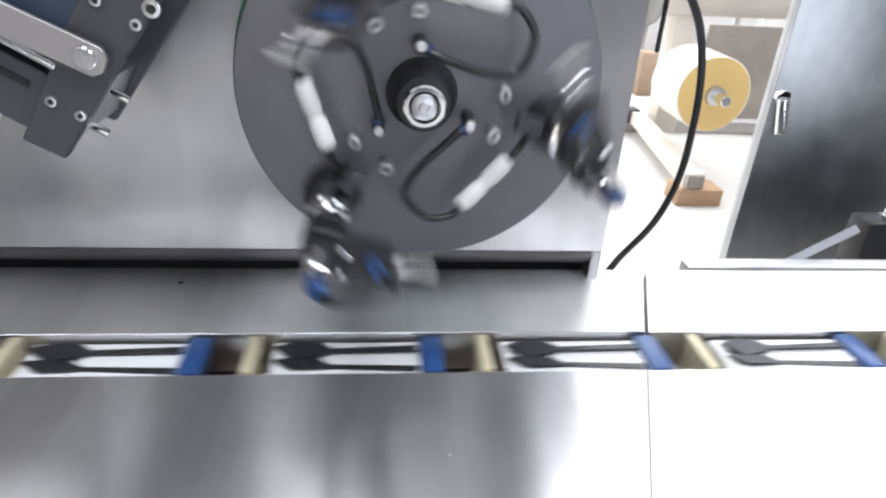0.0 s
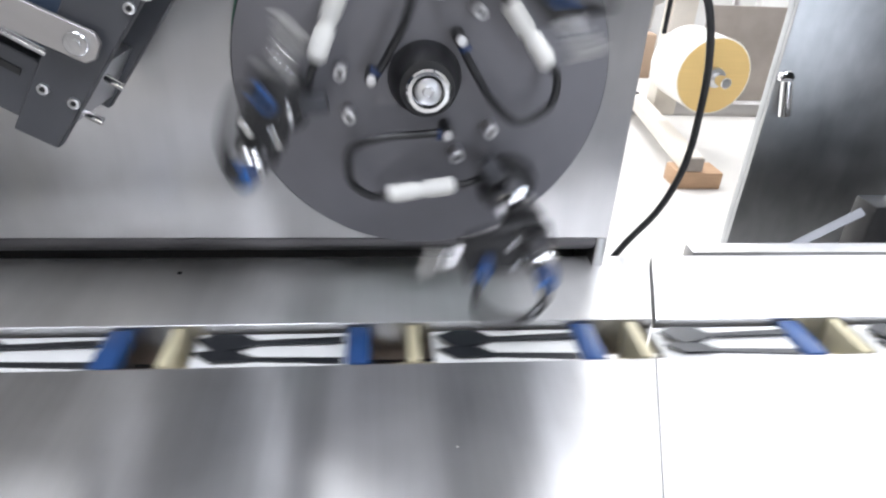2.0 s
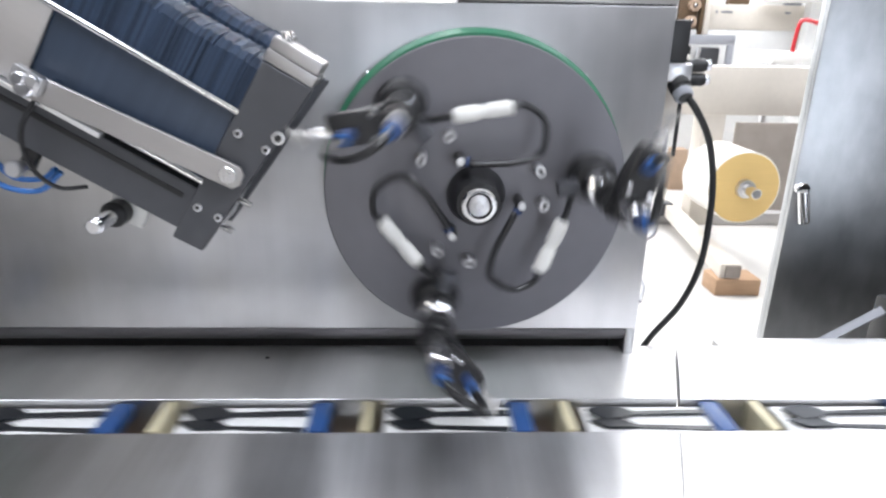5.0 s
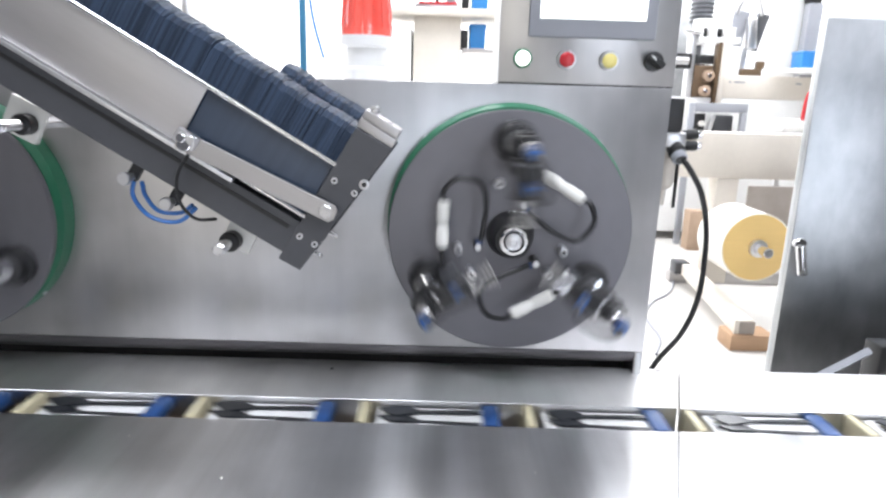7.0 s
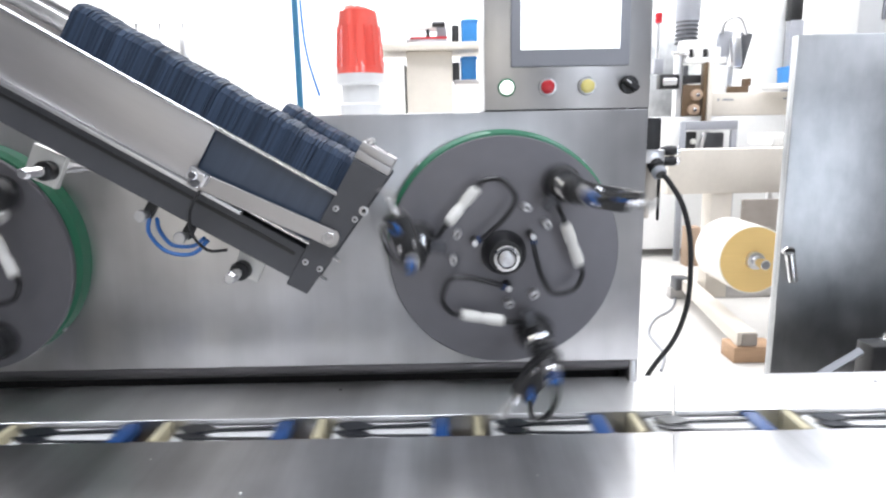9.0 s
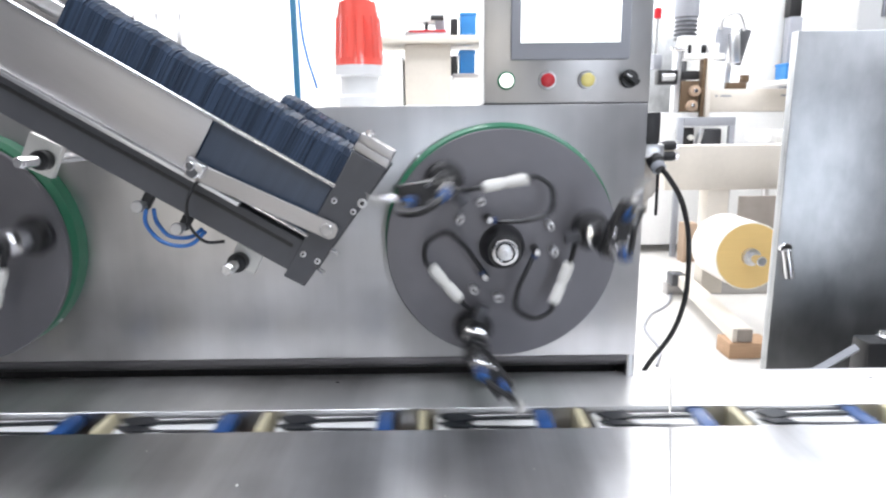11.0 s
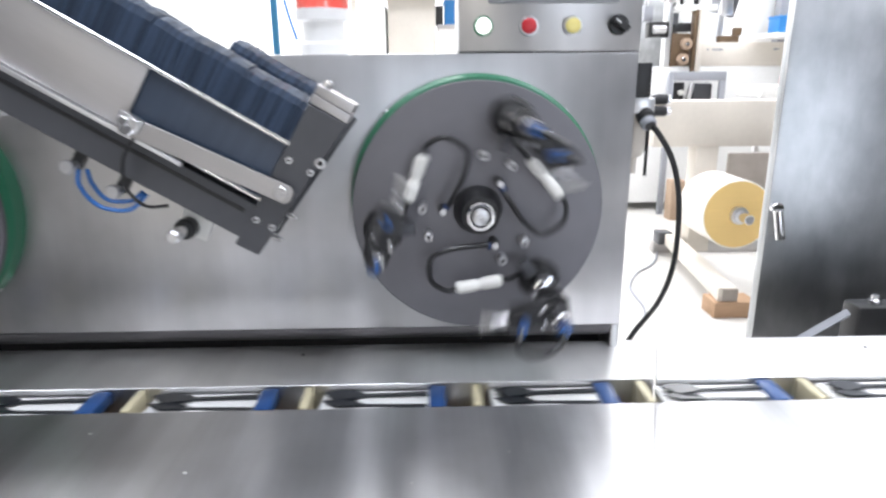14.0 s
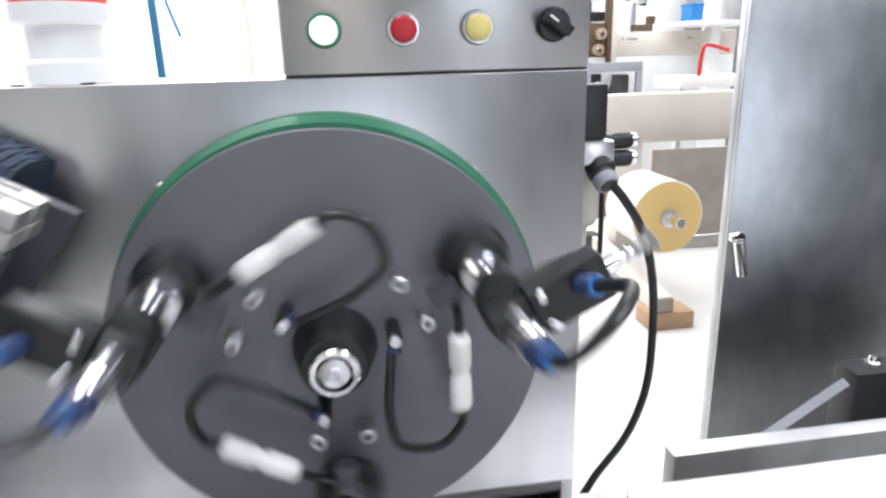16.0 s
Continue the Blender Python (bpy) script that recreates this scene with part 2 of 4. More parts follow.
def structure(name, bm, material, label, category):
    return tagged(part(name, bm, material), label, category, kind="structure")


# ---- the hall ----
structure("floor", box(-14, 14, -7, 11, -0.1, 0.0), FLOOR_MAT, "pale glossy workshop floor with faint stains", "floor")
structure("wall_north", box(-14, 14, 11, 11.2, 0, 5.2), WALL_MAT, "white plastered workshop wall", "wall")
# windows added to the unseen wall, placed for the panel's bright reflections
WIN = ((-2.05, -1.15), (1.42, 2.02), (2.35, 3.35))
edges_x = [-14] + [x for pair in WIN for x in pair] + [14]
south = [box(edges_x[k], edges_x[k + 1], -7.2, -7, 0, 5.2) for k in (0, 2, 4, 6)]
for x0, x1 in WIN:
    south += [box(x0, x1, -7.2, -7, 0, 0.4), box(x0, x1, -7.2, -7, 3.2, 5.2)]
# closing wall out of view, dark grey so the upper panel reflects dark
structure("wall_south", joined(*south), GREY_WALL, "unseen grey wall with added tall windows", "wall")
for k, (x0, x1) in enumerate(WIN):
    wdw = tagged(new("window_%d" % (k + 1)), "added unseen tall window with a plain steel frame", "window", kind="structure")
    part("window_frame", joined(box(x0, x0 + 0.05, -7.14, -7.06, 0.4, 3.2), box(x1 - 0.05, x1, -7.14, -7.06, 0.4, 3.2), box(x0 + 0.05, x1 - 0.05, -7.14, -7.06, 3.15, 3.2),
                                box(x0 + 0.05, x1 - 0.05, -7.14, -7.06, 0.4, 0.45)), STEEL_PLAIN, wdw)

structure("wall_east", box(14, 14.2, -7, 11, 0, 5.2), WALL_MAT, "white plastered workshop wall", "wall")
structure("wall_west", box(-14.2, -14, -7, 11, 0, 5.2), WALL_MAT, "white plastered workshop wall", "wall")
# unseen wall, added so the left disc and panel reflect something darker
structure("reflection_blocker", box(-3.3, -3.15, -6.99, -0.9, 0, 3.4), REFLECTED_GREY, "unseen grey wall added to darken the left reflections", "wall")
structure("ceiling", box(-14, 14, -7, 11, 5.2, 5.3), WALL_MAT, "white workshop ceiling", "ceiling")

# ---- the machine body ----
ZT, ZTOP, XR = 0.85, 1.329, 0.245
AX, AZ, DISC_R, WHEEL_Y = 0.0, 1.103, 0.1885, -0.013
LEFT_AX = -0.895

body = thing("packing_machine_body", "brushed stainless steel machine housing with a dark slot above the table", "machine")
part("front_panel", box(-2.6, XR, 0, 0.02, 0.8915, ZTOP, 0.0015), STEEL_PANEL, body, "brushed steel front panel")
# the panel's lower edge rolls inward; its dark colour stands for a reflection
ROLL = 0.026
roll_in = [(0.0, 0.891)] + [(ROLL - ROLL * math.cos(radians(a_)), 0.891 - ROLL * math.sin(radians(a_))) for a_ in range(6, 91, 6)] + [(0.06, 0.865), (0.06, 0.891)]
part("panel_lip", prism(roll_in, "x", -2.6, XR - 0.0145), DARKENED_STEEL, body, "steel lower lip rolled inward, darkened for a dark reflection")
part("end_post", box(XR - 0.014, XR, 0.0005, 0.028, 0.0, 0.891, 0.002), STEEL_PANEL, body)
part("side_panel", box(XR - 0.003, XR, 0.0205, 0.6, 0.0, ZTOP - 0.001), STEEL_PANEL, body)
# added sheet, dark in place of the slot's shade
part("slot_shade_sheet", box(-2.6, XR - 0.004, 0.10, 0.11, 0.4, 0.90), SLOT_SHADE, body, "dark sheet standing for the shade in the slot")
part("deck", box(-2.6, XR - 0.001, 0.021, 0.6, ZTOP - 0.012, ZTOP - 0.001, 0.002), WHITE_PAINT, body, "white top deck")
part("rear_panel", box(-2.6, XR - 0.004, 0.58, 0.6, 0.0, ZTOP - 0.013), STEEL_PANEL, body)

# ---- the table ----
table = thing("conveyor_table", "brushed steel conveyor table with a long slot", "table")
JX, JK = 0.3105, 0.36


def plate(y0, y1, z0, z1, side, gap=0.0018):
    """A table plate that ends at the slanting joint."""
    a, b = JX + JK * y0 + gap * side, JX + JK * y1 + gap * side
    return prism([(9.2 * side, y0), (a, y0), (b, y1), (9.2 * side, y1)], "z", z0, z1, 0.0008 if gap > 0.0005 else 0.0)


for side in (-1, 1):
    part("rear_plate", plate(-0.118, 0.026, ZT - 0.02, ZT, side), STEEL_RAIL, table, "brushed steel rear plate with reflection streaks in its colour")
    part("rear_lip", plate(-0.1215, -0.1182, ZT - 0.05, ZT + 0.0015, side), ALU, table, "bright folded edge")
    part("front_plate", plate(-0.60, -0.190, ZT - 0.02, ZT, side, 0.0004), STEEL_TABLE, table, "brushed steel front plate with reflection streaks in its colour")
part("slot_floor", box(-9.2, 9.2, -0.188, -0.122, ZT - 0.075, ZT - 0.055), BROWN, table, "brown slatted slot floor")
for k in range(5):
    part("leg", box(-4.8 + 2.2 * k, -4.74 + 2.2 * k, -0.55, -0.49, 0, ZT - 0.0205, 0.003), STEEL_PLAIN, table)
    part("leg", box(-4.8 + 2.2 * k, -4.74 + 2.2 * k, -0.06, 0.0, 0, ZT - 0.0205, 0.003), STEEL_PLAIN, table)
random.seed(9)
for k in range(9):
    part("speck", lathe((random.uniform(-0.7, 0.6), random.uniform(-0.45, -0.21), ZT + 0.0003), (0, 0, 1), [(0, 0.0013), (0.0008, 0.0007)], 7), WHITE_PLASTIC, table)
part("rivet", lathe((-0.365, -0.331, ZT), (0, 0, 1), [(0, 0.0022), (0.0015, 0.0018), (0.002, 0.0006)], 12), WHITE_PLASTIC, table, "small pale rivet")
part("skirt", box(-9.2, 9.2, -0.598, -0.59, 0.25, ZT - 0.021), STEEL_TABLE, table)
part("guide_bar", box(0.472, 1.7, 0.18, 0.212, 0.30, 0.768, 0.002), STEEL_RAIL, table, "steel box rail behind the table")
part("screw_hole", lathe((-0.286, -0.012, ZT + 0.0006), (0, 0, 1), [(0, 0.0032), (0.0003, 0.0030)], 14), BLACK, table)
part("screw_hole", lathe((0.66, -0.02, ZT + 0.0006), (0, 0, 1), [(0, 0.0032), (0.0003, 0.0030)], 14), BLACK, table)

# ---- rotary pick and place wheels ----
PIVOT_R = 0.144


def pol(r, deg, y):
    """A point at radius r and an angle from straight down, towards +x."""
    return (r * math.sin(radians(deg)), y, -r * math.cos(radians(deg)))


def wheel(m, label):
    w = thing("rotary_feeder", label, "rotary feeder", m, "feeder wheels")
    part("disc", lathe((0, -0.030, 0), (0, -1, 0), [(0, DISC_R - 0.001), (0.001, DISC_R), (0.009, DISC_R), (0.0105, DISC_R - 0.0015)], 96), DISC_GREY, w, "dark grey coated disc")
    part("hub", lathe((0, -0.039, 0), (0, -1, 0), [(0, 0.036), (0.004, 0.037), (0.022, 0.033), (0.040, 0.029), (0.046, 0.026)], 40), BLACK, w, "black hub boss")
    cap = part("hub_cap", joined(lathe((0, -0.086, 0), (0, -1, 0), [(0, 0.0210), (0.009, 0.0210), (0.011, 0.0192), (0.0112, 0.0156), (0.002, 0.0152)], 40),), CHROME, w, "chrome ring")
    part("bolt", lathe((0, -0.092, 0), (0, -1, 0), [(0, 0.0126), (0.003, 0.0126), (0.004, 0.0114), (0.0045, 0.006), (0.007, 0.0055), (0.0075, 0.004), (0.005, 0.0035)], 24), ALU, cap)
    part("cap_recess", lathe((0, -0.0882, 0), (0, -1, 0), [(0, 0.0149), (0.0008, 0.0148)], 32), BLACK, cap)
    heads = []
    for i in range(3):
        a = 120 * i
        # vacuum filter between arms, with its hose loop and fittings
        c = a - 41
        p0, p1 = Vector(pol(0.118, c - 17, -0.077)), Vector(pol(0.106, c + 19, -0.077))
        d = p1 - p0
        part("vacuum_filter", lathe(p0, d, [(0, 0.006), (0.003, 0.0095), (d.length * 0.42, 0.0095), (d.length * 0.47, 0.0075), (d.length * 0.53, 0.0075), (d.length * 0.58, 0.0098), (d.length - 0.004, 0.0098), (d.length, 0.006)], 20), WHITE_PLASTIC, w, "white plastic vacuum filter")
        part("hose", tube([p0, p0 + (p0 - p1) * 0.22, Vector(pol(0.122, c - 36, -0.079)), Vector(pol(0.096, c - 48, -0.081)), Vector(pol(0.066, c - 40, -0.082)), Vector(pol(0.048, c - 12, -0.080)), Vector(pol(0.047, c + 12, -0.076)), Vector(pol(0.052, c + 24, -0.066))], 0.0042), RUBBER, w, "black rubber hose")
        part("hose", tube([p1, p1 + (p1 - p0) * 0.2, Vector(pol(0.112, c + 32, -0.072)), Vector(pol(0.125, c + 38, -0.066))], 0.0042), RUBBER, w, "black rubber hose")
        f = part("elbow_fitting", joined(rod(pol(0.053, c + 26, -0.0400), pol(0.053, c + 26, -0.075), 0.0065), rod(pol(0.053, c + 26, -0.071), pol(0.049, c + 14, -0.074), 0.0058)), BLACK, w)
        part("fitting_ring", rod(pol(0.0505, c + 18.5, -0.0733), pol(0.0492, c + 14.5, -0.0739), 0.0064), FITTING_BLUE, f)
        part("fitting_collar", rod(pol(0.053, c + 26, -0.0745), pol(0.053, c + 26, -0.080), 0.005), ALU, f)
        for da in (-15, 15):
            s = part("screw", rod(pol(0.083, a + da, -0.0400), pol(0.083, a + da, -0.066), 0.0068, 16), ALU, w)
            part("screw_socket", rod(pol(0.083, a + da, -0.0662), pol(0.083, a + da, -0.0668), 0.0034, 6), BLACK, s)
        part("bearing_housing", lathe(pol(PIVOT_R, a, -0.0395), (0, -1, 0), [(0, 0.031), (0.012, 0.031), (0.014, 0.028), (0.030, 0.024), (0.032, 0.020)], 32), BLACK, w, "black bearing housing")
        part("clamp", joined(box(PIVOT_R - 0.013, PIVOT_R + 0.013, -0.010, 0.010, -0.009, 0.009, 0.003)), DARK_PAINT, w).matrix_basis = pose(0, -0.078, 0, 0, -(a - 90), 0) @ pose(-0.036, 0, 0)
        # the swinging head
        h = part("swing_arm", joined(lathe((0, -0.028, 0), (0, -1, 0), [(0, 0.018), (0.004, 0.0185), (0.038, 0.0185), (0.040, 0.0115), (0.160, 0.0115), (0.162, 0.0098), (0.171, 0.0098)], 28)), CHROME, w, "polished shaft of a swinging suction arm")
        h.matrix_basis = pose(*pol(PIVOT_R, a, -0.0395))
        part("clamp_ring", lathe((0, -0.092, 0), (0, -1, 0), [(0, 0.018), (0.002, 0.0195), (0.016, 0.0195), (0.018, 0.018)], 28), BLACK, h)
        part("arm_plate", prism([(-0.018, 0.010), (-0.010, 0.019), (0.010, 0.019), (0.018, 0.010), (0.016, -0.03), (0.012, -0.058), (-0.012, -0.058), (-0.016, -0.03)], "y", -0.1380, -0.1292, 0.0015), BLACK, h)
        part("vacuum_block", joined(box(-0.0165, 0.0165, -0.1612, -0.1388, -0.066, -0.012, 0.003), box(-0.0125, 0.0125, -0.1588, -0.1412, -0.0125, 0.016, 0.003)), BLACK, h, "black vacuum block")
        part("suction_rod", joined(rod((0, -0.1500, -0.065), (0, -0.1500, -0.076), 0.0058, 14), rod((0, -0.1500, -0.075), (0, -0.1500, -0.088), 0.0034, 14), rod((0, -0.1500, -0.0815), (0, -0.1500, -0.0845), 0.0056, 6)), CHROME, h)
        part("suction_cup", lathe((0, -0.1500, -0.087), (0, 0, -1), [(0, 0.0034), (0.003, 0.0058), (0.006, 0.0044), (0.009, 0.0064), (0.0115, 0.0048), (0.015, 0.0090), (0.016, 0.0082)], 18), CUP, h, "pale rubber suction cup")
        for sx in (-1, 1):
            part("cap_screw", rod((0.011 * sx, -0.1608, -0.020), (0.011 * sx, -0.1640, -0.020), 0.0034, 12), CHROME, h)
        pf = part("push_fitting", joined(rod((0.004, -0.1604, -0.046), (0.005, -0.1692, -0.048), 0.0070, 16), rod((0.005, -0.1688, -0.048), (0.006, -0.1780, -0.051), 0.0082, 16)), FITTING_BLUE, h, "blue push-in hose fitting")
        part("fitting_ring", rod((0.006, -0.1776, -0.051), (0.0065, -0.1800, -0.0515), 0.0066, 14), BLUE_TUBE, pf)
        ef = part("end_fitting", joined(rod((0, -0.1992, 0), (0, -0.2044, -0.001), 0.0098, 18), rod((0, -0.2040, -0.001), (0.001, -0.2148, -0.003), 0.0084, 16)), FITTING_BLUE, h, "blue rotary hose fitting")
        part("fitting_ring", rod((0.001, -0.2144, -0.003), (0.0015, -0.2172, -0.004), 0.0066, 14), BLUE_TUBE, ef)
        part("arm_hose", tube([(0.0065, -0.1788, -0.0515), (0.009, -0.194, -0.058), (0.013, -0.212, -0.061), (0.015, -0.228, -0.051), (0.014, -0.238, -0.034), (0.009, -0.237, -0.018), (0.004, -0.229, -0.008), (0.0015, -0.2164, -0.004)], 0.0042), RUBBER, h, "looped black air hose")
        heads.append((h, a))
    return w, heads


wheel_main, heads_main = wheel(pose(AX, WHEEL_Y, AZ), "dark grey rotating disc with three suction arms and hoses")
wheel_left, heads_left = wheel(pose(LEFT_AX, WHEEL_Y, AZ), "second dark grey rotating disc with suction arms")
for cx in (AX, LEFT_AX):
    gr = thing("guard_ring", "green enamelled guard ring behind a feeder disc", "ring", group="guard rings")
    part("band", lathe((cx, -0.0005, AZ + 0.006), (0, -1, 0), [(0, 0.1922), (0.028, 0.1918), (0.0282, 0.170), (0.0, 0.170)], 96), GREEN, gr)
    part("front_lip", lathe((cx, -0.0284, AZ + 0.006), (0, -1, 0), [(0, 0.1916), (0.0085, 0.188), (0.0125, 0.186), (0.0125, 0.150), (0.0, 0.150)], 96), GREEN, gr)
    for k in range(4):
        a_ = radians(45 + 90 * k)
        part("ring_screw", rod((cx + 0.1905 * math.cos(a_), -0.014, AZ + 0.006 + 0.1905 * math.sin(a_)), (cx + 0.1945 * math.cos(a_), -0.014, AZ + 0.006 + 0.1945 * math.sin(a_)), 0.004, 12), ALU, gr)

# ---- control box ----
cb = thing("control_box", "brushed steel control box with a touch screen and buttons", "control box")
part("case", box(-0.026, XR + 0.001, 0.001, 0.13, ZTOP + 0.0022, 1.60, 0.0015), STEEL_PANEL, cb)
# added black strip in place of the dark gap under the case
part("dark_gap_strip", box(-0.025, XR, 0.0035, 0.129, ZTOP + 0.0001, ZTOP + 0.0021), BLACK, cb, "black strip standing for the dark gap")
hmi = part("touch_screen", box(0.0165, 0.2085, -0.009, 0.0005, 1.3985, 1.553, 0.003), GREY_PLASTIC, cb, "grey framed touch screen")
part("display", box(0.032, 0.191, -0.0115, -0.0092, 1.425, 1.538), SCREEN, hmi, "lit white display")
for k in range(3):
    part("screen_mark", box(0.135 + 0.014 * k, 0.143 + 0.014 * k, -0.0122, -0.0116, 1.527, 1.530), SCREEN_LINE, hmi)
for bx_, m_, lab in ((0.010, LAMP_WHITE, "lit white push button with a green rim"), (0.077, RED, "red push button"), (0.142, YELLOW, "yellow push button")):
    b = part("push_button", lathe((bx_, 0.0, 1.367), (0, -1, 0), [(0, 0.0145), (0.004, 0.0145), (0.006, 0.0135), (0.0062, 0.0118), (0.004, 0.0115)], 32), GREEN if m_ is LAMP_WHITE else ALU, cb, lab)
    part("button_cap", lathe((bx_, -0.003, 1.367), (0, -1, 0), [(0, 0.0112), (0.006, 0.0112), (0.0075, 0.009), (0.008, 0.004)], 28), m_, b)
kn = part("selector_knob", joined(lathe((0.211, 0, 1.368), (0, -1, 0), [(0, 0.0148), (0.004, 0.0148), (0.006, 0.0135)], 32)), BLACK, cb, "black selector knob")
part("knob_grip", turned(box(-0.013, 0.013, -0.022, -0.005, -0.0045, 0.0045, 0.0015), pose(0.211, 0, 1.368, 0, 35, 0)), BLACK, kn)
part("knob_mark", turned(box(-0.012, -0.003, -0.0228, -0.0222, -0.001, 0.001), pose(0.211, 0, 1.368, 0, 35, 0)), WHITE_PAINT, kn)

# ---- beacon ----
bc = thing("warning_beacon", "red warning beacon on a white base on the deck", "beacon")
part("base", lathe((-0.245, 0.139, ZTOP - 0.0005), (0, 0, 1), [(0, 0.040), (0.02, 0.040), (0.024, 0.035), (0.055, 0.035), (0.058, 0.045), (0.075, 0.045)], 32), WHITE_PAINT, bc, "white plastic base")
part("lens", lathe((-0.245, 0.139, ZTOP + 0.0745), (0, 0, 1), [(0, 0.044), (0.012, 0.044), (0.0125, 0.042), (0.085, 0.038), (0.11, 0.034), (0.118, 0.026), (0.121, 0.01)], 40), RED_LENS, bc, "translucent red ribbed lens")
for k in range(16):
    a_ = 2 * math.pi * k / 16
    part("rib", rod((-0.245 + 0.0425 * math.cos(a_), 0.139 + 0.0425 * math.sin(a_), ZTOP + 0.087), (-0.245 + 0.0385 * math.cos(a_), 0.139 + 0.0385 * math.sin(a_), ZTOP + 0.158), 0.0018, 6), RED_LENS, bc)
for sx in (-0.032, 0.03):
    part("mounting_slot", box(-0.245 + sx - 0.006, -0.245 + sx + 0.006, 0.088, 0.093, ZTOP - 0.0008, ZTOP + 0.001), BLACK, bc)

# ---- inclined magazine ----
MAG = pose(-0.247, -0.192, 1.217, 0, 30.7, 0)
mag = thing("cutlery_magazine", "inclined steel magazine with a dark end block", "magazine", MAG)
part("side_plate", box(-0.62, -0.182, -0.003, 0.0, -0.082, 0.001, 0.0008), STEEL_MATT, mag, "matt steel side plate")
part("plate_flange", box(-0.62, -0.10, -0.012, 0.0, -0.088, -0.0825, 0.001), ALU, mag)
part("lower_beam", prism([(-0.62, -0.088), (0.0, -0.088), (0.0, -0.136), (-0.47, -0.136), (-0.52, -0.116), (-0.62, -0.104)], "y", -0.002, 0.075, 0.001), DARK_PAINT, mag, "dark grey beam")
part("beam_groove", box(-0.60, -0.01, -0.0035, -0.0022, -0.104, -0.099), BLACK, mag)
part("upper_rail", rod((-0.63, -0.004, 0.002), (0.002, -0.004, 0.002), 0.0035, 12), CHROME, mag, "chrome guide rod")
part("lower_rail", rod((-0.17, -0.004, -0.078), (0.002, -0.004, -0.078), 0.0035, 12), CHROME, mag)
part("inner_plate", box(-0.62, -0.02, 0.098, 0.101, -0.082, 0.03), STEEL_MATT, mag)
part("top_rail", box(-0.64, -0.36, 0.035, 0.052, 0.006, 0.026, 0.002), ALU, mag, "aluminium pusher rail")
part("top_rail", box(-0.64, -0.36, 0.062, 0.072, 0.006, 0.026, 0.002), DARK_PAINT, mag)
END_OUTLINE = [(0.0, 0.0575), (0.0525, 0.0585), (0.0315, -0.1445), (-0.001, -0.1455)]
part("end_block", prism(END_OUTLINE, "y", -0.006, 0.006, 0.001), DARK_PAINT, mag, "dark grey end block")
part("end_block_rear", prism(END_OUTLINE, "y", 0.100, 0.112, 0.001), DARK_PAINT, mag)
for y0 in (-0.005, 0.019):
    clamp = part("top_clamp", joined(box(-0.001, 0.051, y0, y0 + 0.020, 0.059, 0.071, 0.0012), box(-0.001, 0.050, y0 + 0.001, y0 + 0.020, 0.0715, 0.084, 0.0015)), STEEL_MATT, mag, "machined metal clamp")
    part("clamp_slot", box(0.012, 0.036, y0 + 0.007, y0 + 0.014, 0.0842, 0.0846), BLACK, clamp)
    part("clamp_bolt", joined(rod((0.008, y0 + 0.008, 0.0838), (0.008, y0 + 0.008, 0.0905), 0.0052, 12), rod((0.008, y0 + 0.008, 0.0905), (0.008, y0 + 0.008, 0.0925), 0.0028, 6)), CHROME, clamp)
part("cross_bar", box(0.006, 0.030, 0.007, 0.099, -0.132, -0.080, 0.001), ALU, mag)
for s_, n_, r_ in ((0.0105, -0.0155, 0.0042), (0.0455, 0.0005, 0.0066), (0.0405, -0.016, 0.0042), (0.0085, -0.1035, 0.0042), (0.0305, -0.1025, 0.0042)):
    sc = part("socket_screw", lathe((s_, -0.0058, n_), (0, -1, 0), [(0, r_), (0.003, r_), (0.0035, r_ * 0.8), (0.0035, r_ * 0.55), (0.001, r_ * 0.5)], 18), ALU, mag)
    part("socket", rod((s_, -0.0060, n_), (s_, -0.0088, n_), r_ * 0.5, 6), BLACK, sc)
part("side_screw", rod((0.030, 0.03, -0.124), (0.046, 0.03, -0.124), 0.0035, 12), CHROME, mag)
part("side_screw", rod((0.034, 0.03, -0.088), (0.050, 0.03, -0.088), 0.0035, 12), CHROME, mag)
# swing link
L0, L1 = Vector((-0.167, 0, -0.071)), Vector((0.0215, 0, -0.0535))
dl = (L1 - L0)
ang = math.degrees(math.atan2(-dl.z, dl.x))
link_bar = part("link_bar", turned(prism([(-0.014, -0.012), (dl.length + 0.008, -0.012), (dl.length + 0.014, -0.006), (dl.length + 0.014, 0.006), (dl.length + 0.008, 0.012), (-0.014, 0.012)], "y", -0.019, -0.014, 0.0008), pose(L0.x, 0, L0.z, 0, ang, 0)), STEEL_MATT, mag, "flat steel link bar")
part("link_screw", joined(rod((L1.x, -0.019, L1.z), (L1.x, -0.023, L1.z), 0.0085, 20), rod((L1.x, -0.023, L1.z), (L1.x, -0.0245, L1.z), 0.004, 6)), CHROME, link_bar)
part("pivot_bolt", joined(rod((L0.x, 0.0, L0.z), (L0.x, -0.034, L0.z), 0.0085, 20), rod((L0.x - 0.006, -0.02, L0.z + 0.006), (L0.x - 0.006, -0.036, L0.z + 0.006), 0.006, 12)), CHROME, mag)
part("pivot_clamp", joined(box(L0.x - 0.016, L0.x + 0.012, -0.031, -0.0195, L0.z - 0.004, L0.z + 0.016, 0.003), rod((L0.x + 0.006, -0.031, L0.z + 0.010), (L0.x + 0.006, -0.037, L0.z + 0.010), 0.0055, 12), rod((L0.x - 0.010, -0.031, L0.z + 0.004), (L0.x - 0.010, -0.035, L0.z + 0.004), 0.005, 6)), ALU, mag, "small bright clamp")
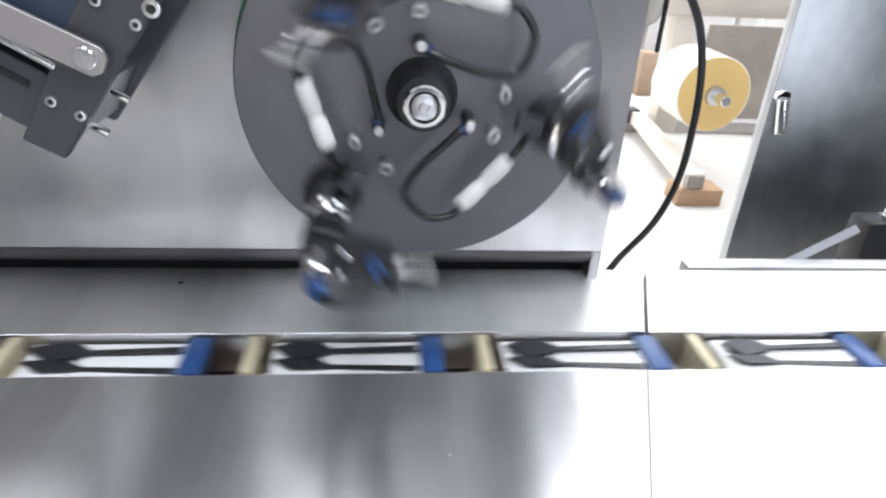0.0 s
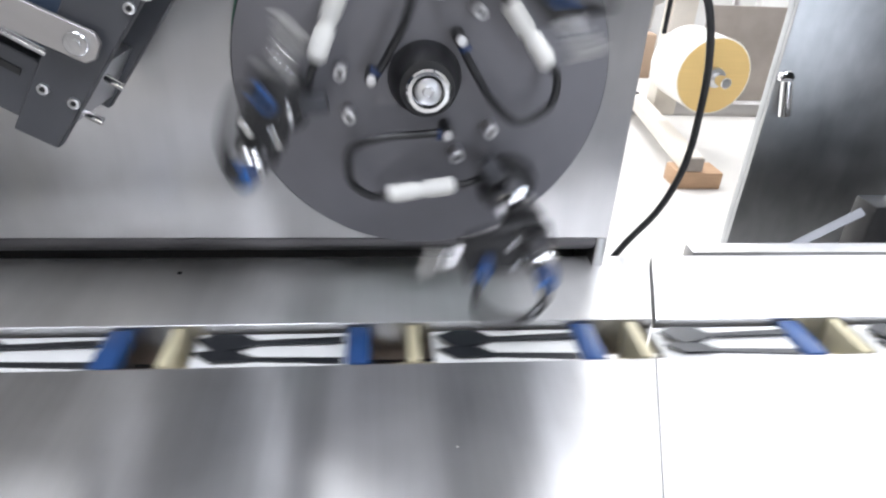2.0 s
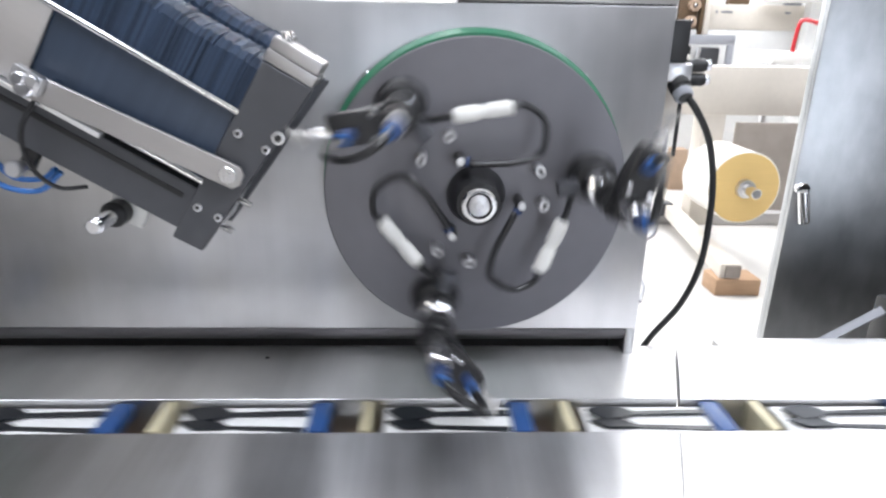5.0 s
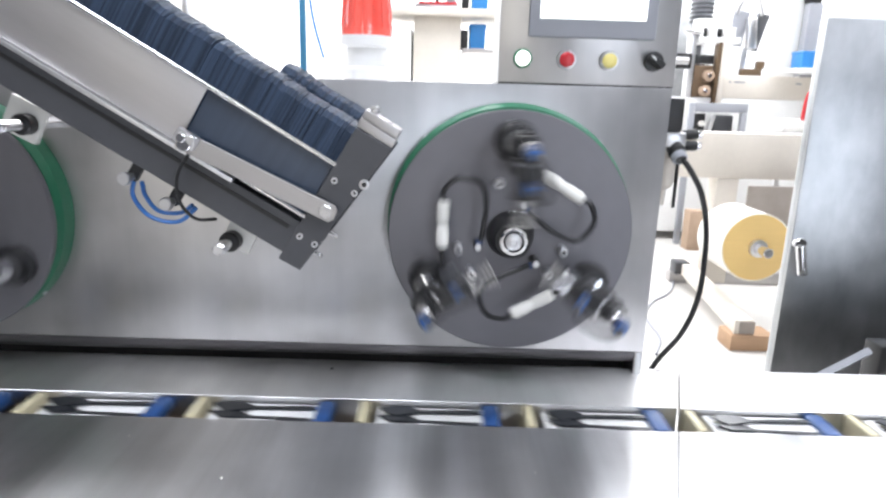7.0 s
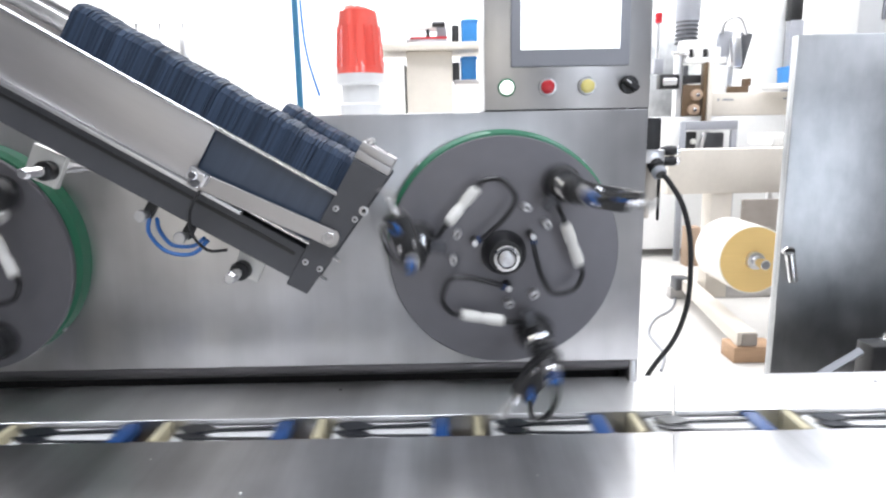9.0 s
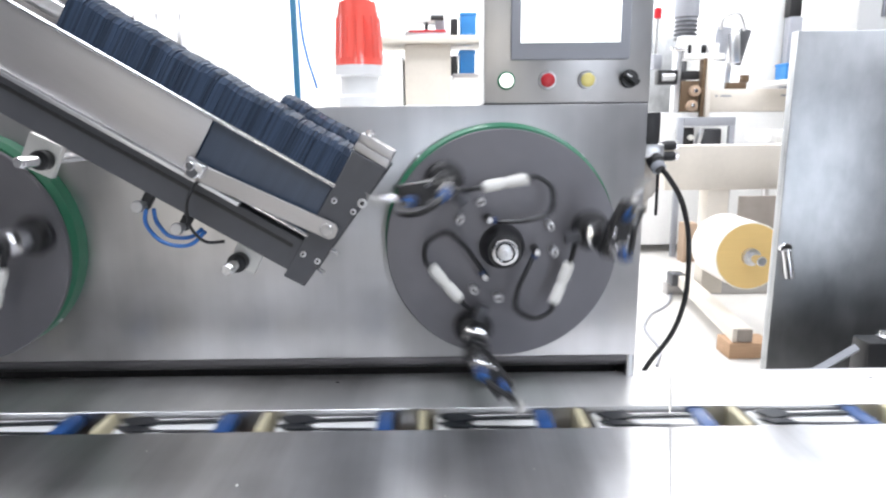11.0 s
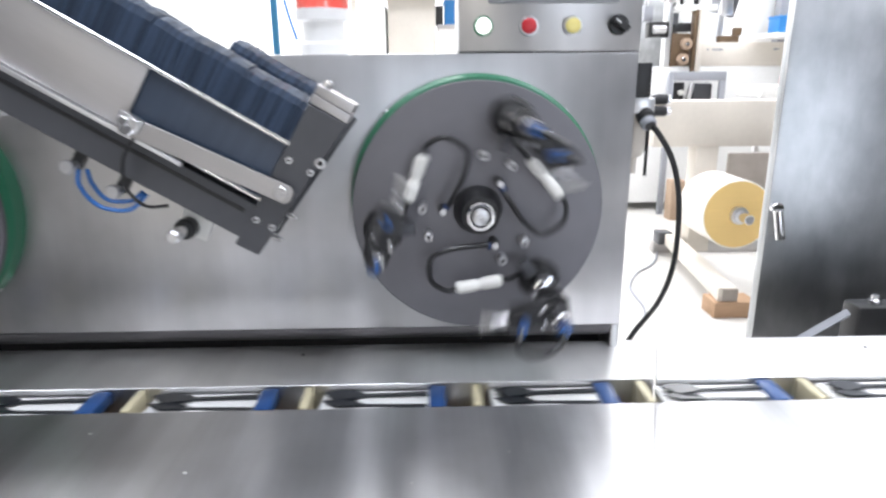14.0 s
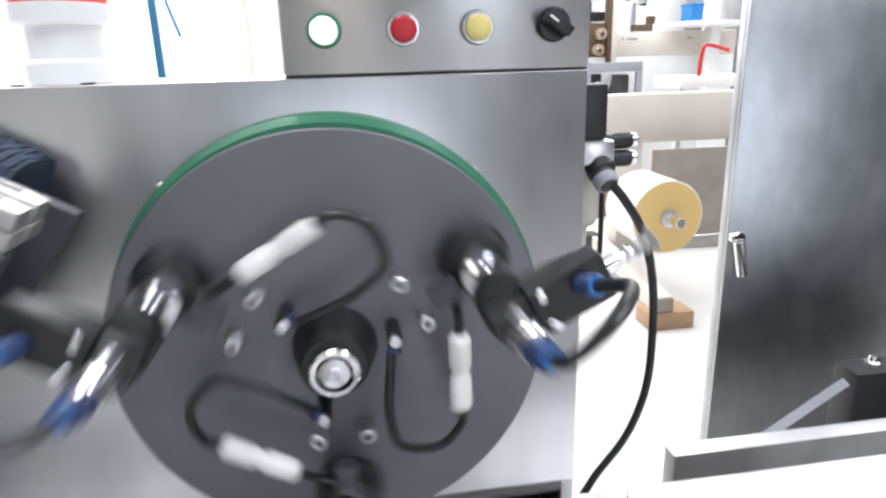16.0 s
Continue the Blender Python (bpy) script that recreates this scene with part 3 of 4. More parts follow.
part("link_spacer", rod((L1.x, -0.0055, L1.z), (L1.x, -0.0142, L1.z), 0.006, 14), BLACK, mag)
# sensor bolts and air hoses under the beam
for s_, n_ in ((-0.218, -0.153), (-0.158, -0.154)):
    sb = part("sensor_bracket", box(s_ - 0.007, s_ + 0.007, 0.008, 0.02, n_ - 0.008, n_ + 0.014, 0.002), BLACK, mag)
    part("sensor_knob", lathe((s_, 0.004, n_ - 0.004), (0, -1, 0), [(-0.005, 0.005), (0.010, 0.0055), (0.0105, 0.0085), (0.015, 0.009), (0.018, 0.0075)], 16), ALU, sb)
part("blue_hose", tube([(-0.216, 0.014, -0.158), (-0.208, 0.02, -0.184), (-0.176, 0.02, -0.196), (-0.142, 0.02, -0.182), (-0.130, 0.02, -0.152)], 0.003), BLUE_TUBE, mag, "blue air hose")
part("blue_hose", tube([(-0.205, 0.014, -0.158), (-0.198, 0.03, -0.178), (-0.174, 0.03, -0.187), (-0.148, 0.03, -0.174), (-0.136, 0.02, -0.152)], 0.003), BLUE_TUBE, mag, "blue air hose")
part("sensor_cable", tube([(-0.160, -0.02, -0.082), (-0.158, -0.026, -0.112), (-0.142, -0.02, -0.142), (-0.118, -0.006, -0.156), (-0.098, 0.01, -0.148)], 0.0022), RUBBER, mag, "black sensor cable")

part("stack_guard", box(-0.180, -0.002, 0.0005, 0.0025, -0.080, -0.002), GUARD, mag, "smooth navy guard sheet")
# stacked cutlery, each piece standing across the magazine
random.seed(4)
stack = thing("cutlery_stack", "dense row of stacked navy plastic cutlery in the magazine", "cutlery stack", MAG)
prof = [(0.004, -0.076), (0.090, -0.076), (0.090, 0.042), (0.080, 0.053), (0.060, 0.058), (0.030, 0.058), (0.012, 0.054), (0.004, 0.046)]
STEP = 0.00242
meshes = []
for k in range(3):
    ob = part("spoon", prism([(y, z + 0.0008 * math.sin(3 * k + y * 90)) for y, z in prof], "x", -0.00112, 0.00112), NAVY, stack, smooth=False)
    meshes.append(ob.data)
    ob.matrix_basis = pose(-0.001 - STEP * k, 0, 0)


def slot_pose(k, y, n):
    """The k-th piece leans and rises a little, in clusters."""
    lift = 0.0009 * math.sin(k * 0.16) + random.uniform(-0.0006, 0.0006) - (random.uniform(0.0015, 0.004) if random.random() < 0.09 else 0)
    return pose(-0.001 - STEP * k + 0.0004 * math.sin(k * 0.7), y + random.uniform(-0.0004, 0.0004), n + lift, 0, random.uniform(-0.35, 0.35), 0)


for k in range(3, 172):
    ob = new("spoon", meshes[k % 3])
    ob.parent = stack
    ob.matrix_basis = slot_pose(k, 0, 0)
stack2 = thing("cutlery_stack", "short rear row of stacked navy plastic cutlery", "cutlery stack", MAG)
for k in range(58):
    ob = new("spoon", meshes[k % 3])
    ob.parent = stack2
    ob.matrix_basis = slot_pose(k, 0.102, 0.010)

# support studs of the magazine
for sx, sz, half, off in ((-0.405, 1.099, 0.021, 0.010), (-0.678, 1.254, 0.026, -0.008)):
    st = thing("support_shaft", "chrome support shaft with a white flange on the panel", "shaft", group="magazine supports")
    part("shaft", joined(rod((sx, -0.001, sz), (sx, -0.185, sz), 0.0085, 24), rod((sx, -0.183, sz), (sx, -0.19, sz), 0.0075, 24)), CHROME, st)
    part("collar", rod((sx, -0.125, sz), (sx, -0.145, sz), 0.0145, 24), BLACK, st)
    part("flange", turned(box(-half, half, -0.1245, -0.113, -half, half, 0.002), pose(sx + off, 0, sz + 0.006, 0, 26, 0)), WHITE_PLASTIC, st, "white plastic flange")

# ---- cable and air unit beside the panel ----
air = thing("air_regulator", "black and steel air regulator on the machine's side", "regulator")
part("riser", box(XR + 0.001, XR + 0.030, 0.02, 0.05, 1.262, 1.315, 0.003), BLACK, air)
part("body", box(XR + 0.001, XR + 0.036, 0.012, 0.056, 1.238, 1.262, 0.004), ALU, air)
for gz in (1.2405, 1.2585):
    ga = part("gauge", lathe((XR + 0.036, 0.034, gz), (1, 0, 0), [(0, 0.0065), (0.006, 0.0075), (0.008, 0.0086), (0.022, 0.0086), (0.024, 0.0075)], 24), BLACK, air, "black adjusting knob")
    part("gauge_cap", rod((XR + 0.060, 0.034, gz), (XR + 0.067, 0.034, gz), 0.0072, 20), CHROME, ga)
part("cable_gland", lathe((XR + 0.022, 0.022, 1.238), (0.1, -0.6, -0.5), [(0, 0.014), (0.012, 0.014), (0.014, 0.012), (0.024, 0.011), (0.030, 0.008)], 20), BLACK, air)
part("bowl", lathe((XR + 0.022, 0.06, 1.238), (0, 0, -1), [(0, 0.018), (0.06, 0.018), (0.07, 0.013), (0.074, 0.006), (0.10, 0.005)], 24), CREAM_PAINT, air, "cloudy plastic filter bowl")
part("gland_nut", lathe((XR + 0.0235, 0.0085, 1.2265), (0.1, -0.6, -0.5), [(0, 0.0122), (0.004, 0.0126), (0.009, 0.0120), (0.011, 0.0105)], 12), GREY_PLASTIC, air, "grey gland nut")
for tx, tz in ((0.004, 1.12), (0.040, 1.135)):
    part("drain_tube", rod((XR + tx, 0.05, tz), (XR + tx, 0.05, 1.225), 0.0028, 10), BLACK, air)
cable = part("power_cable", tube([(XR + 0.025, 0.006, 1.226), (XR + 0.042, 0.000, 1.205), (XR + 0.070, 0.012, 1.165), (XR + 0.090, 0.025, 1.11), (XR + 0.097, 0.03, 1.05), (XR + 0.094, 0.03, 0.98), (XR + 0.075, 0.034, 0.915), (XR + 0.035, 0.038, 0.852), (XR + 0.01, 0.042, 0.78), (XR + 0.03, 0.05, 0.60), (XR + 0.06, 0.1, 0.3), (XR + 0.12, 0.3, 0.02), (XR + 0.3, 0.6, 0.006)], 0.0046, 12), RUBBER)
tagged(cable, "black power cable hanging beside the machine", "cable")

# ---- sealing station to the right ----
cov = thing("sealing_station", "tall brushed steel cabinet of the sealing station", "machine")
part("front_cover", box(0.866, 2.3, 0.70, 0.712, 0.0, 1.53, 0.003), STEEL_COVER, cov, "smudged brushed steel cover")
part("cover_flange", box(0.8665, 0.878, 0.7125, 0.735, 0.0, 1.5295, 0.002), STEEL_COVER, cov)
part("side_cover", box(2.288, 2.3, 0.7125, 1.5, 0.0, 1.5295, 0.002), STEEL_COVER, cov)
part("top_cover", box(1.30, 2.287, 0.7125, 1.5, 1.516, 1.529, 0.002), STEEL_COVER, cov)
lt = part("latch", joined(rod((0.884, 0.700, 0.938), (0.884, 0.682, 0.938), 0.017, 20), rod((0.884, 0.684, 0.934), (0.896, 0.674, 0.852), 0.014, 16)), CHROME, cov, "chrome latch handle")
part("guide_strip", rod((0.64, 0.3, 0.65), (0.852, 0.3, 0.785), 0.011, 4), GREY_PLASTIC, cov, "pale steel strip")
part("jaw_block", box(0.878, 1.6, 0.30, 0.36, 0.40, 0.795, 0.006), BLACK, cov, "black sealing jaw block")
part("jaw_bolt", lathe((0.93, 0.33, 0.7945), (0, 0, 1), [(0, 0.014), (0.008, 0.014), (0.010, 0.008), (0.02, 0.008)], 18), CHROME, cov)
pn = thing("operator_panel", "pale operator panel on the sealing station", "control box")
part("case", box(1.18, 1.7, 0.95, 1.2, 1.531, 1.85, 0.005), WHITE_PAINT, pn)
part("screen", box(1.25, 1.6, 0.944, 0.9505, 1.60, 1.80, 0.002), GREY_PLASTIC, pn, "grey screen")

# ---- film roll stand ----
fs = thing("film_stand", "cream painted film stand with timber feet", "stand")
part("cross_beam", box(1.43, 3.4, 3.2, 3.36, 0.82, 1.12, 0.006), CREAM_PAINT, fs, "cream painted cross beam")
part("post", box(1.73, 1.88, 3.21, 3.35, 0.09, 0.819, 0.004), CREAM_PAINT, fs)
part("foot_beam", prism([(1.76, 3.7), (1.68, 3.7), (1.50, 2.22), (1.60, 2.22)], "z", 0.09, 0.17, 0.003), CREAM_PAINT, fs)
part("rear_foot", box(1.60, 3.2, 3.5, 3.6, 0.0, 0.088, 0.004), STEEL_MATT, fs)
part("backplate", box(1.85, 3.0, 3.0, 3.02, 0.25, 0.80, 0.003), TAUPE, fs, "taupe painted back plate")
part("spindle", rod((1.70, 3.0, 0.51), (1.70, 2.36, 0.51), 0.028, 20), CHROME, fs)
part("foot_end", box(1.525, 1.605, 2.205, 2.2195, 0.095, 0.165, 0.003), TAUPE, fs, "taupe foot end")
part("rear_block", box(1.60, 1.70, 3.40, 3.52, 0.09, 0.18, 0.004), DARK_PAINT, fs)
wb = part("timber_block", box(1.48, 1.72, 2.20, 2.36, 0.0, 0.0895, 0.004), WOOD)
tagged(wb, "raw timber block under the stand's foot", "block")
fr = thing("film_roll", "roll of yellowish packing film on a steel spindle", "film roll")
part("film", lathe((1.70, 2.86, 0.51), (0, -1, 0), [(0, 0.198), (0.002, 0.2), (0.355, 0.2), (0.357, 0.197)], 64), FILM_WHITE, fr, "pale wound film")
part("roll_end", lathe((1.70, 2.505, 0.51), (0, -1, 0), [(0, 0.194), (0.004, 0.193)], 64), FILM_SIDE, fr, "yellow edge of the wound film")
part("core", lathe((1.70, 2.50, 0.51), (0, -1, 0), [(0, 0.05), (0.03, 0.05), (0.032, 0.03), (0.06, 0.03)], 32), ALU, fr)

# ---- things further back in the hall ----
def machine_block(name, label, x0, x1, y0, y1, z1, material, category="machine"):
    t_ = thing(name, label, category)
    part("cabinet", box(x0, x1, y0, y1, 0.08, z1, 0.01), material, t_)
    for fx in (x0 + 0.06, x1 - 0.06):
        for fy in (y0 + 0.06, y1 - 0.06):
            part("foot", rod((fx, fy, 0), (fx, fy, 0.081), 0.025, 12), BLACK, t_)
    return t_


m1 = machine_block("workshop_machine", "white packing machine standing further back", 1.55, 3.6, 5.0, 5.9, 1.35, WHITE_PAINT)
part("upper_beam", box(2.39, 3.6, 5.0, 5.2, 1.351, 1.56, 0.006), CREAM_PAINT, m1, "cream painted beam")
for mx, mw in ((2.50, 0.02), (2.55, 0.10), (3.12, 0.05)):
    part("beam_mark", box(mx, mx + mw, 4.996, 4.9995, 1.49, 1.505), GREY_PLASTIC, m1)
part("column", box(2.355, 2.385, 4.96, 5.06, 1.30, 1.84, 0.004), BROWN, m1)
part("column", box(2.39, 2.43, 4.94, 5.04, 1.30, 1.84, 0.004), CREAM_PAINT, m1)
part("column", box(2.11, 2.165, 5.0, 5.1, 1.351, 1.95, 0.004), ALU, m1)
part("roller_plate", box(2.17, 2.345, 5.0, 5.06, 1.352, 1.64, 0.01), BROWN, m1, "dark brown roller plate")
part("roller_plate", box(2.18, 2.34, 5.0, 5.06, 1.65, 1.73, 0.01), BLACK, m1)
for rx_, rz in ((2.295, 1.545), (2.275, 1.41)):
    rl = part("roller", lathe((rx_, 4.999, rz), (0, -1, 0), [(0, 0.05), (0.05, 0.05), (0.053, 0.045), (0.053, 0.022), (0.03, 0.02)], 24), CARTON, m1, "pinkish tape roller")
    part("roller_axle", rod((rx_, 4.968, rz), (rx_, 4.93, rz), 0.016, 12), CHROME, rl)
head = part("cross_head", joined(box(2.17, 2.55, 4.96, 5.2, 1.83, 1.88, 0.008), box(2.18, 2.50, 5.08, 5.2, 1.88, 2.05, 0.01), box(2.18, 2.21, 4.98, 5.08, 1.88, 2.0, 0.008), box(2.27, 2.335, 4.98, 5.08, 1.88, 2.02, 0.008), box(2.41, 2.5, 4.98, 5.08, 1.88, 1.97, 0.008)), WHITE_PAINT, m1, "white cross head")
for wx0, wx1 in ((2.215, 2.265), (2.34, 2.405)):
    part("dark_window", box(wx0, wx1, 5.05, 5.079, 1.885, 1.965, 0.003), BLACK, head)
part("guide_rod", rod((2.05, 4.98, 1.92), (2.20, 4.98, 1.92), 0.018, 12), CHROME, m1)
part("control_case", box(1.93, 2.115, 4.93, 5.04, 1.60, 1.735, 0.012), BLACK, m1, "black control case")
part("case_handle", joined(rod((1.96, 4.925, 1.668), (2.08, 4.925, 1.668), 0.034, 16), rod((2.045, 4.92, 1.668), (2.045, 4.90, 1.668), 0.02, 16)), ALU, m1)
part("valve_box", box(1.90, 1.985, 5.0, 5.1, 1.745, 1.88, 0.008), GREY_PLASTIC, m1)
part("signal_post", rod((1.935, 5.05, 1.88), (1.935, 5.05, 2.20), 0.014, 12), ALU, m1)
part("signal_lamp", lathe((1.935, 5.05, 2.199), (0, 0, 1), [(0, 0.026), (0.005, 0.034), (0.085, 0.034), (0.095, 0.024)], 20), RED, m1, "red signal lamp")
part("frame_rail", box(2.15, 2.62, 4.80, 4.85, 1.225, 1.305, 0.004), GREY_PLASTIC, m1, "grey steel frame")
part("frame_post", box(2.10, 2.149, 4.80, 4.85, 0.0, 1.305, 0.004), GREY_PLASTIC, m1)
part("frame_post", box(2.57, 2.62, 4.80, 4.85, 0.0, 1.224, 0.004), GREY_PLASTIC, m1)
part("drive_box", box(2.16, 2.28, 4.88, 4.99, 0.95, 1.21, 0.01), BLACK, m1)
part("drive_box", box(2.36, 2.54, 4.88, 4.99, 0.95, 1.20, 0.02), DARK_PAINT, m1)
part("drive_knob", rod((2.24, 4.88, 1.12), (2.24, 4.84, 1.12), 0.025, 14), WHITE_PLASTIC, m1)
part("drive_lever", turned(box(-0.02, 0.02, 4.84, 4.88, -0.10, 0.10, 0.008), pose(2.32, 0, 1.10, 0, 12, 0)), ALU, m1)
mt = part("motor", lathe((2.37, 5.5, 1.95), (0, 0, 1), [(0, 0.05), (0.05, 0.08), (0.30, 0.10), (0.34, 0.12), (0.60, 0.12), (0.64, 0.08)], 24), GREY_PLASTIC, m1, "grey motor column")
part("motor_fins", joined(*[rod((2.37, 5.5, 2.06 + 0.04 * k), (2.37, 5.5, 2.078 + 0.04 * k), 0.112, 20) for k in range(6)]), DARK_PAINT, mt)
part("motor_post", box(2.345, 2.395, 5.47, 5.53, 1.351, 1.951, 0.004), DARK_PAINT, mt)
part("tool_plate", turned(box(-0.07, 0.07, 5.30, 5.34, -0.16, 0.16, 0.01), pose(2.66, 0, 2.0, 0, 8, 0)), GREY_PLASTIC, m1)
part("tool_plate", turned(box(-0.045, 0.045, 5.22, 5.28, -0.14, 0.14, 0.01), pose(2.76, 0, 1.95, 0, -6, 0)), ALU, m1)
part("tool_plate", turned(box(-0.055, 0.055, 5.30, 5.36, -0.18, 0.16, 0.01), pose(2.85, 0, 1.98, 0, 14, 0)), DARK_PAINT, m1)
part("tool_post", box(2.71, 2.77, 5.3, 5.36, 1.561, 1.83, 0.004), ALU, m1)
part("tool_pipe", tube([(2.62, 5.28, 2.13), (2.65, 5.26, 2.24), (2.78, 5.26, 2.27), (2.86, 5.28, 2.12)], 0.018), ALU, m1)
part("pressing_block", box(2.62, 2.80, 5.02, 5.1, 1.561, 1.62, 0.006), BROWN, m1)
part("pressing_block", box(2.76, 2.82, 5.02, 5.1, 1.6205, 1.69, 0.006), BROWN, m1)
part("white_guard", box(2.93, 3.24, 5.12, 5.19, 1.561, 2.6, 0.006), WHITE_PAINT, m1)
part("side_column", box(3.14, 3.26, 5.0, 5.1, 1.561, 2.2, 0.006), GREY_PLASTIC, m1)
part("side_box", box(3.13, 3.24, 5.0, 5.1, 2.201, 2.42, 0.008), BLACK, m1)
ct = part("carton", box(2.12, 2.25, 4.56, 4.70, 0.0, 0.36, 0.005), CARTON)
tagged(ct, "brown cardboard carton on the floor", "carton")
bb = part("storage_bin", joined(box(2.99, 3.10, 4.72, 4.9, 1.6197, 1.77, 0.008), box(2.985, 3.105, 4.715, 4.905, 1.745, 1.765, 0.004)), SHADE_BLUE)
tb = thing("side_table", "white side table with a blue bin on it", "table")
part("table_top", box(2.9, 3.6, 4.6, 4.98, 1.58, 1.6195, 0.004), WHITE_PAINT, tb)
part("table_post", box(3.2, 3.3, 4.75, 4.85, 0, 1.5795, 0.004), WHITE_PAINT, tb)
tagged(bb, "blue plastic storage bin on the side table", "bin", "blue bins")
fc = part("floor_cable", tube([(1.05, 2.1, 0.008), (1.15, 2.35, 0.008), (1.18, 2.7, 0.008), (1.32, 3.0, 0.008), (1.55, 3.3, 0.008), (1.9, 4.2, 0.008)], 0.008, 8), GREY_PLASTIC)
tagged(fc, "thin grey cable lying on the floor", "cable")
rh = thing("trolley", "white trolley with a red tubular handle", "trolley")
part("tray", box(2.38, 3.06, 3.7, 4.1, 1.12, 1.20, 0.01), WHITE_PAINT, rh)
for lx in (2.40, 3.0):
    part("leg", box(lx, lx + 0.04, 3.75, 3.79, 0.0, 1.1195, 0.003), ALU, rh)
part("handle", tube([(2.52, 3.72, 1.195), (2.52, 3.70, 1.36), (2.56, 3.70, 1.41), (2.72, 3.70, 1.37)], 0.014), RED, rh, "red tubular handle")
m2 = machine_block("workshop_machine", "tall white machine far back in the hall", 3.0, 4.4, 6.6, 7.4, 2.6, WHITE_PAINT)
m3 = machine_block("workshop_machine", "grey steel machine far back in the hall", 4.6, 6.4, 6.2, 7.2, 2.1, STEEL_COVER)
m4 = machine_block("workshop_machine", "dull steel machine behind the columns", 2.0, 2.8, 6.8, 7.4, 2.5, STEEL_COVER)
bt = thing("work_bench", "white bench with drawers and a lower shelf", "bench")
part("bench_top", box(-0.75, 0.9, 4.8, 5.5, 1.98, 2.04, 0.004), CREAM_PAINT, bt)
part("drawer_unit", box(-0.66, -0.42, 4.84, 5.4, 1.0, 1.88, 0.008), WHITE_PAINT, bt, "white drawer unit")
part("cabinet", box(-0.40, 0.02, 4.90, 5.4, 0.6, 1.975, 0.008), CREAM_PAINT, bt)
part("lower_shelf", box(0.04, 0.86, 4.86, 5.4, 1.68, 1.715, 0.003), STEEL_MATT, bt)
for lx in (-0.72, 0.86):
    part("leg", box(lx, lx + 0.05, 4.85, 4.9, 0, 1.979, 0.003), CREAM_PAINT, bt)
for z0, dx in ((1.7155, 0.0), (2.0405, 0.01)):
    bn = part("storage_bin", joined(box(0.10 + dx, 0.24 + dx, 4.9, 5.2, z0, z0 + 0.21, 0.01), box(0.09 + dx, 0.25 + dx, 4.895, 5.205, z0 + 0.18, z0 + 0.20, 0.004)), SHADE_BLUE)
    tagged(bn, "blue plastic storage bin", "bin", "blue bins")
    bd = part("parts_box", box(0.02, 0.085, 4.92, 5.15, z0, z0 + 0.16, 0.008), BLACK)
    tagged(bd, "small black parts box beside a blue bin", "box", "parts boxes")
ma = thing("bench_machine", "small white bench machine with dark fittings", "machine")
part("base", box(-0.40, 0.0, 4.95, 5.2, 2.041, 2.10, 0.015), ALU, ma)
part("arm", box(-0.46, -0.08, 4.98, 5.15, 2.17, 2.26, 0.03), WHITE_PAINT, ma)
part("column", box(-0.12, -0.03, 4.98, 5.15, 2.095, 2.20, 0.01), GREY_PLASTIC, ma)
part("motor", rod((-0.16, 4.94, 2.21), (-0.04, 4.94, 2.21), 0.025, 16), BLACK, ma)
part("needle_bar", rod((-0.20, 5.0, 2.10), (-0.20, 5.0, 2.18), 0.018, 12), BLACK, ma)
part("pink_strip", box(-0.36, -0.02, 4.93, 4.949, 2.088, 2.104), RED, ma)
bp_ = thing("blue_post", "blue painted steel post with a hanging cable", "post")
part("post", box(-1.44, -1.385, 5.0, 5.045, 0, 3.2, 0.004), TEAL, bp_)
part("cable", tube([(-1.36, 4.98, 2.8), (-1.34, 4.97, 2.2), (-1.30, 4.97, 1.9), (-1.22, 4.98, 1.6)], 0.012), BLUE_TUBE, bp_)
m5 = machine_block("workshop_machine", "white machine with bottles behind the magazine", -3.4, -2.0, 4.6, 5.4, 1.9, WHITE_PAINT)
for k in range(3):
    part("nozzle", lathe((-2.7 + 0.2 * k, 4.65, 1.9), (0, 0, 1), [(0, 0.06), (0.2, 0.05), (0.25, 0.02), (0.32, 0.02)], 18), ALU, m5)

# ---- cutlery packs riding in the slot ----
PITCH, SPEED, X0 = 0.2475, 0.454, 0.014


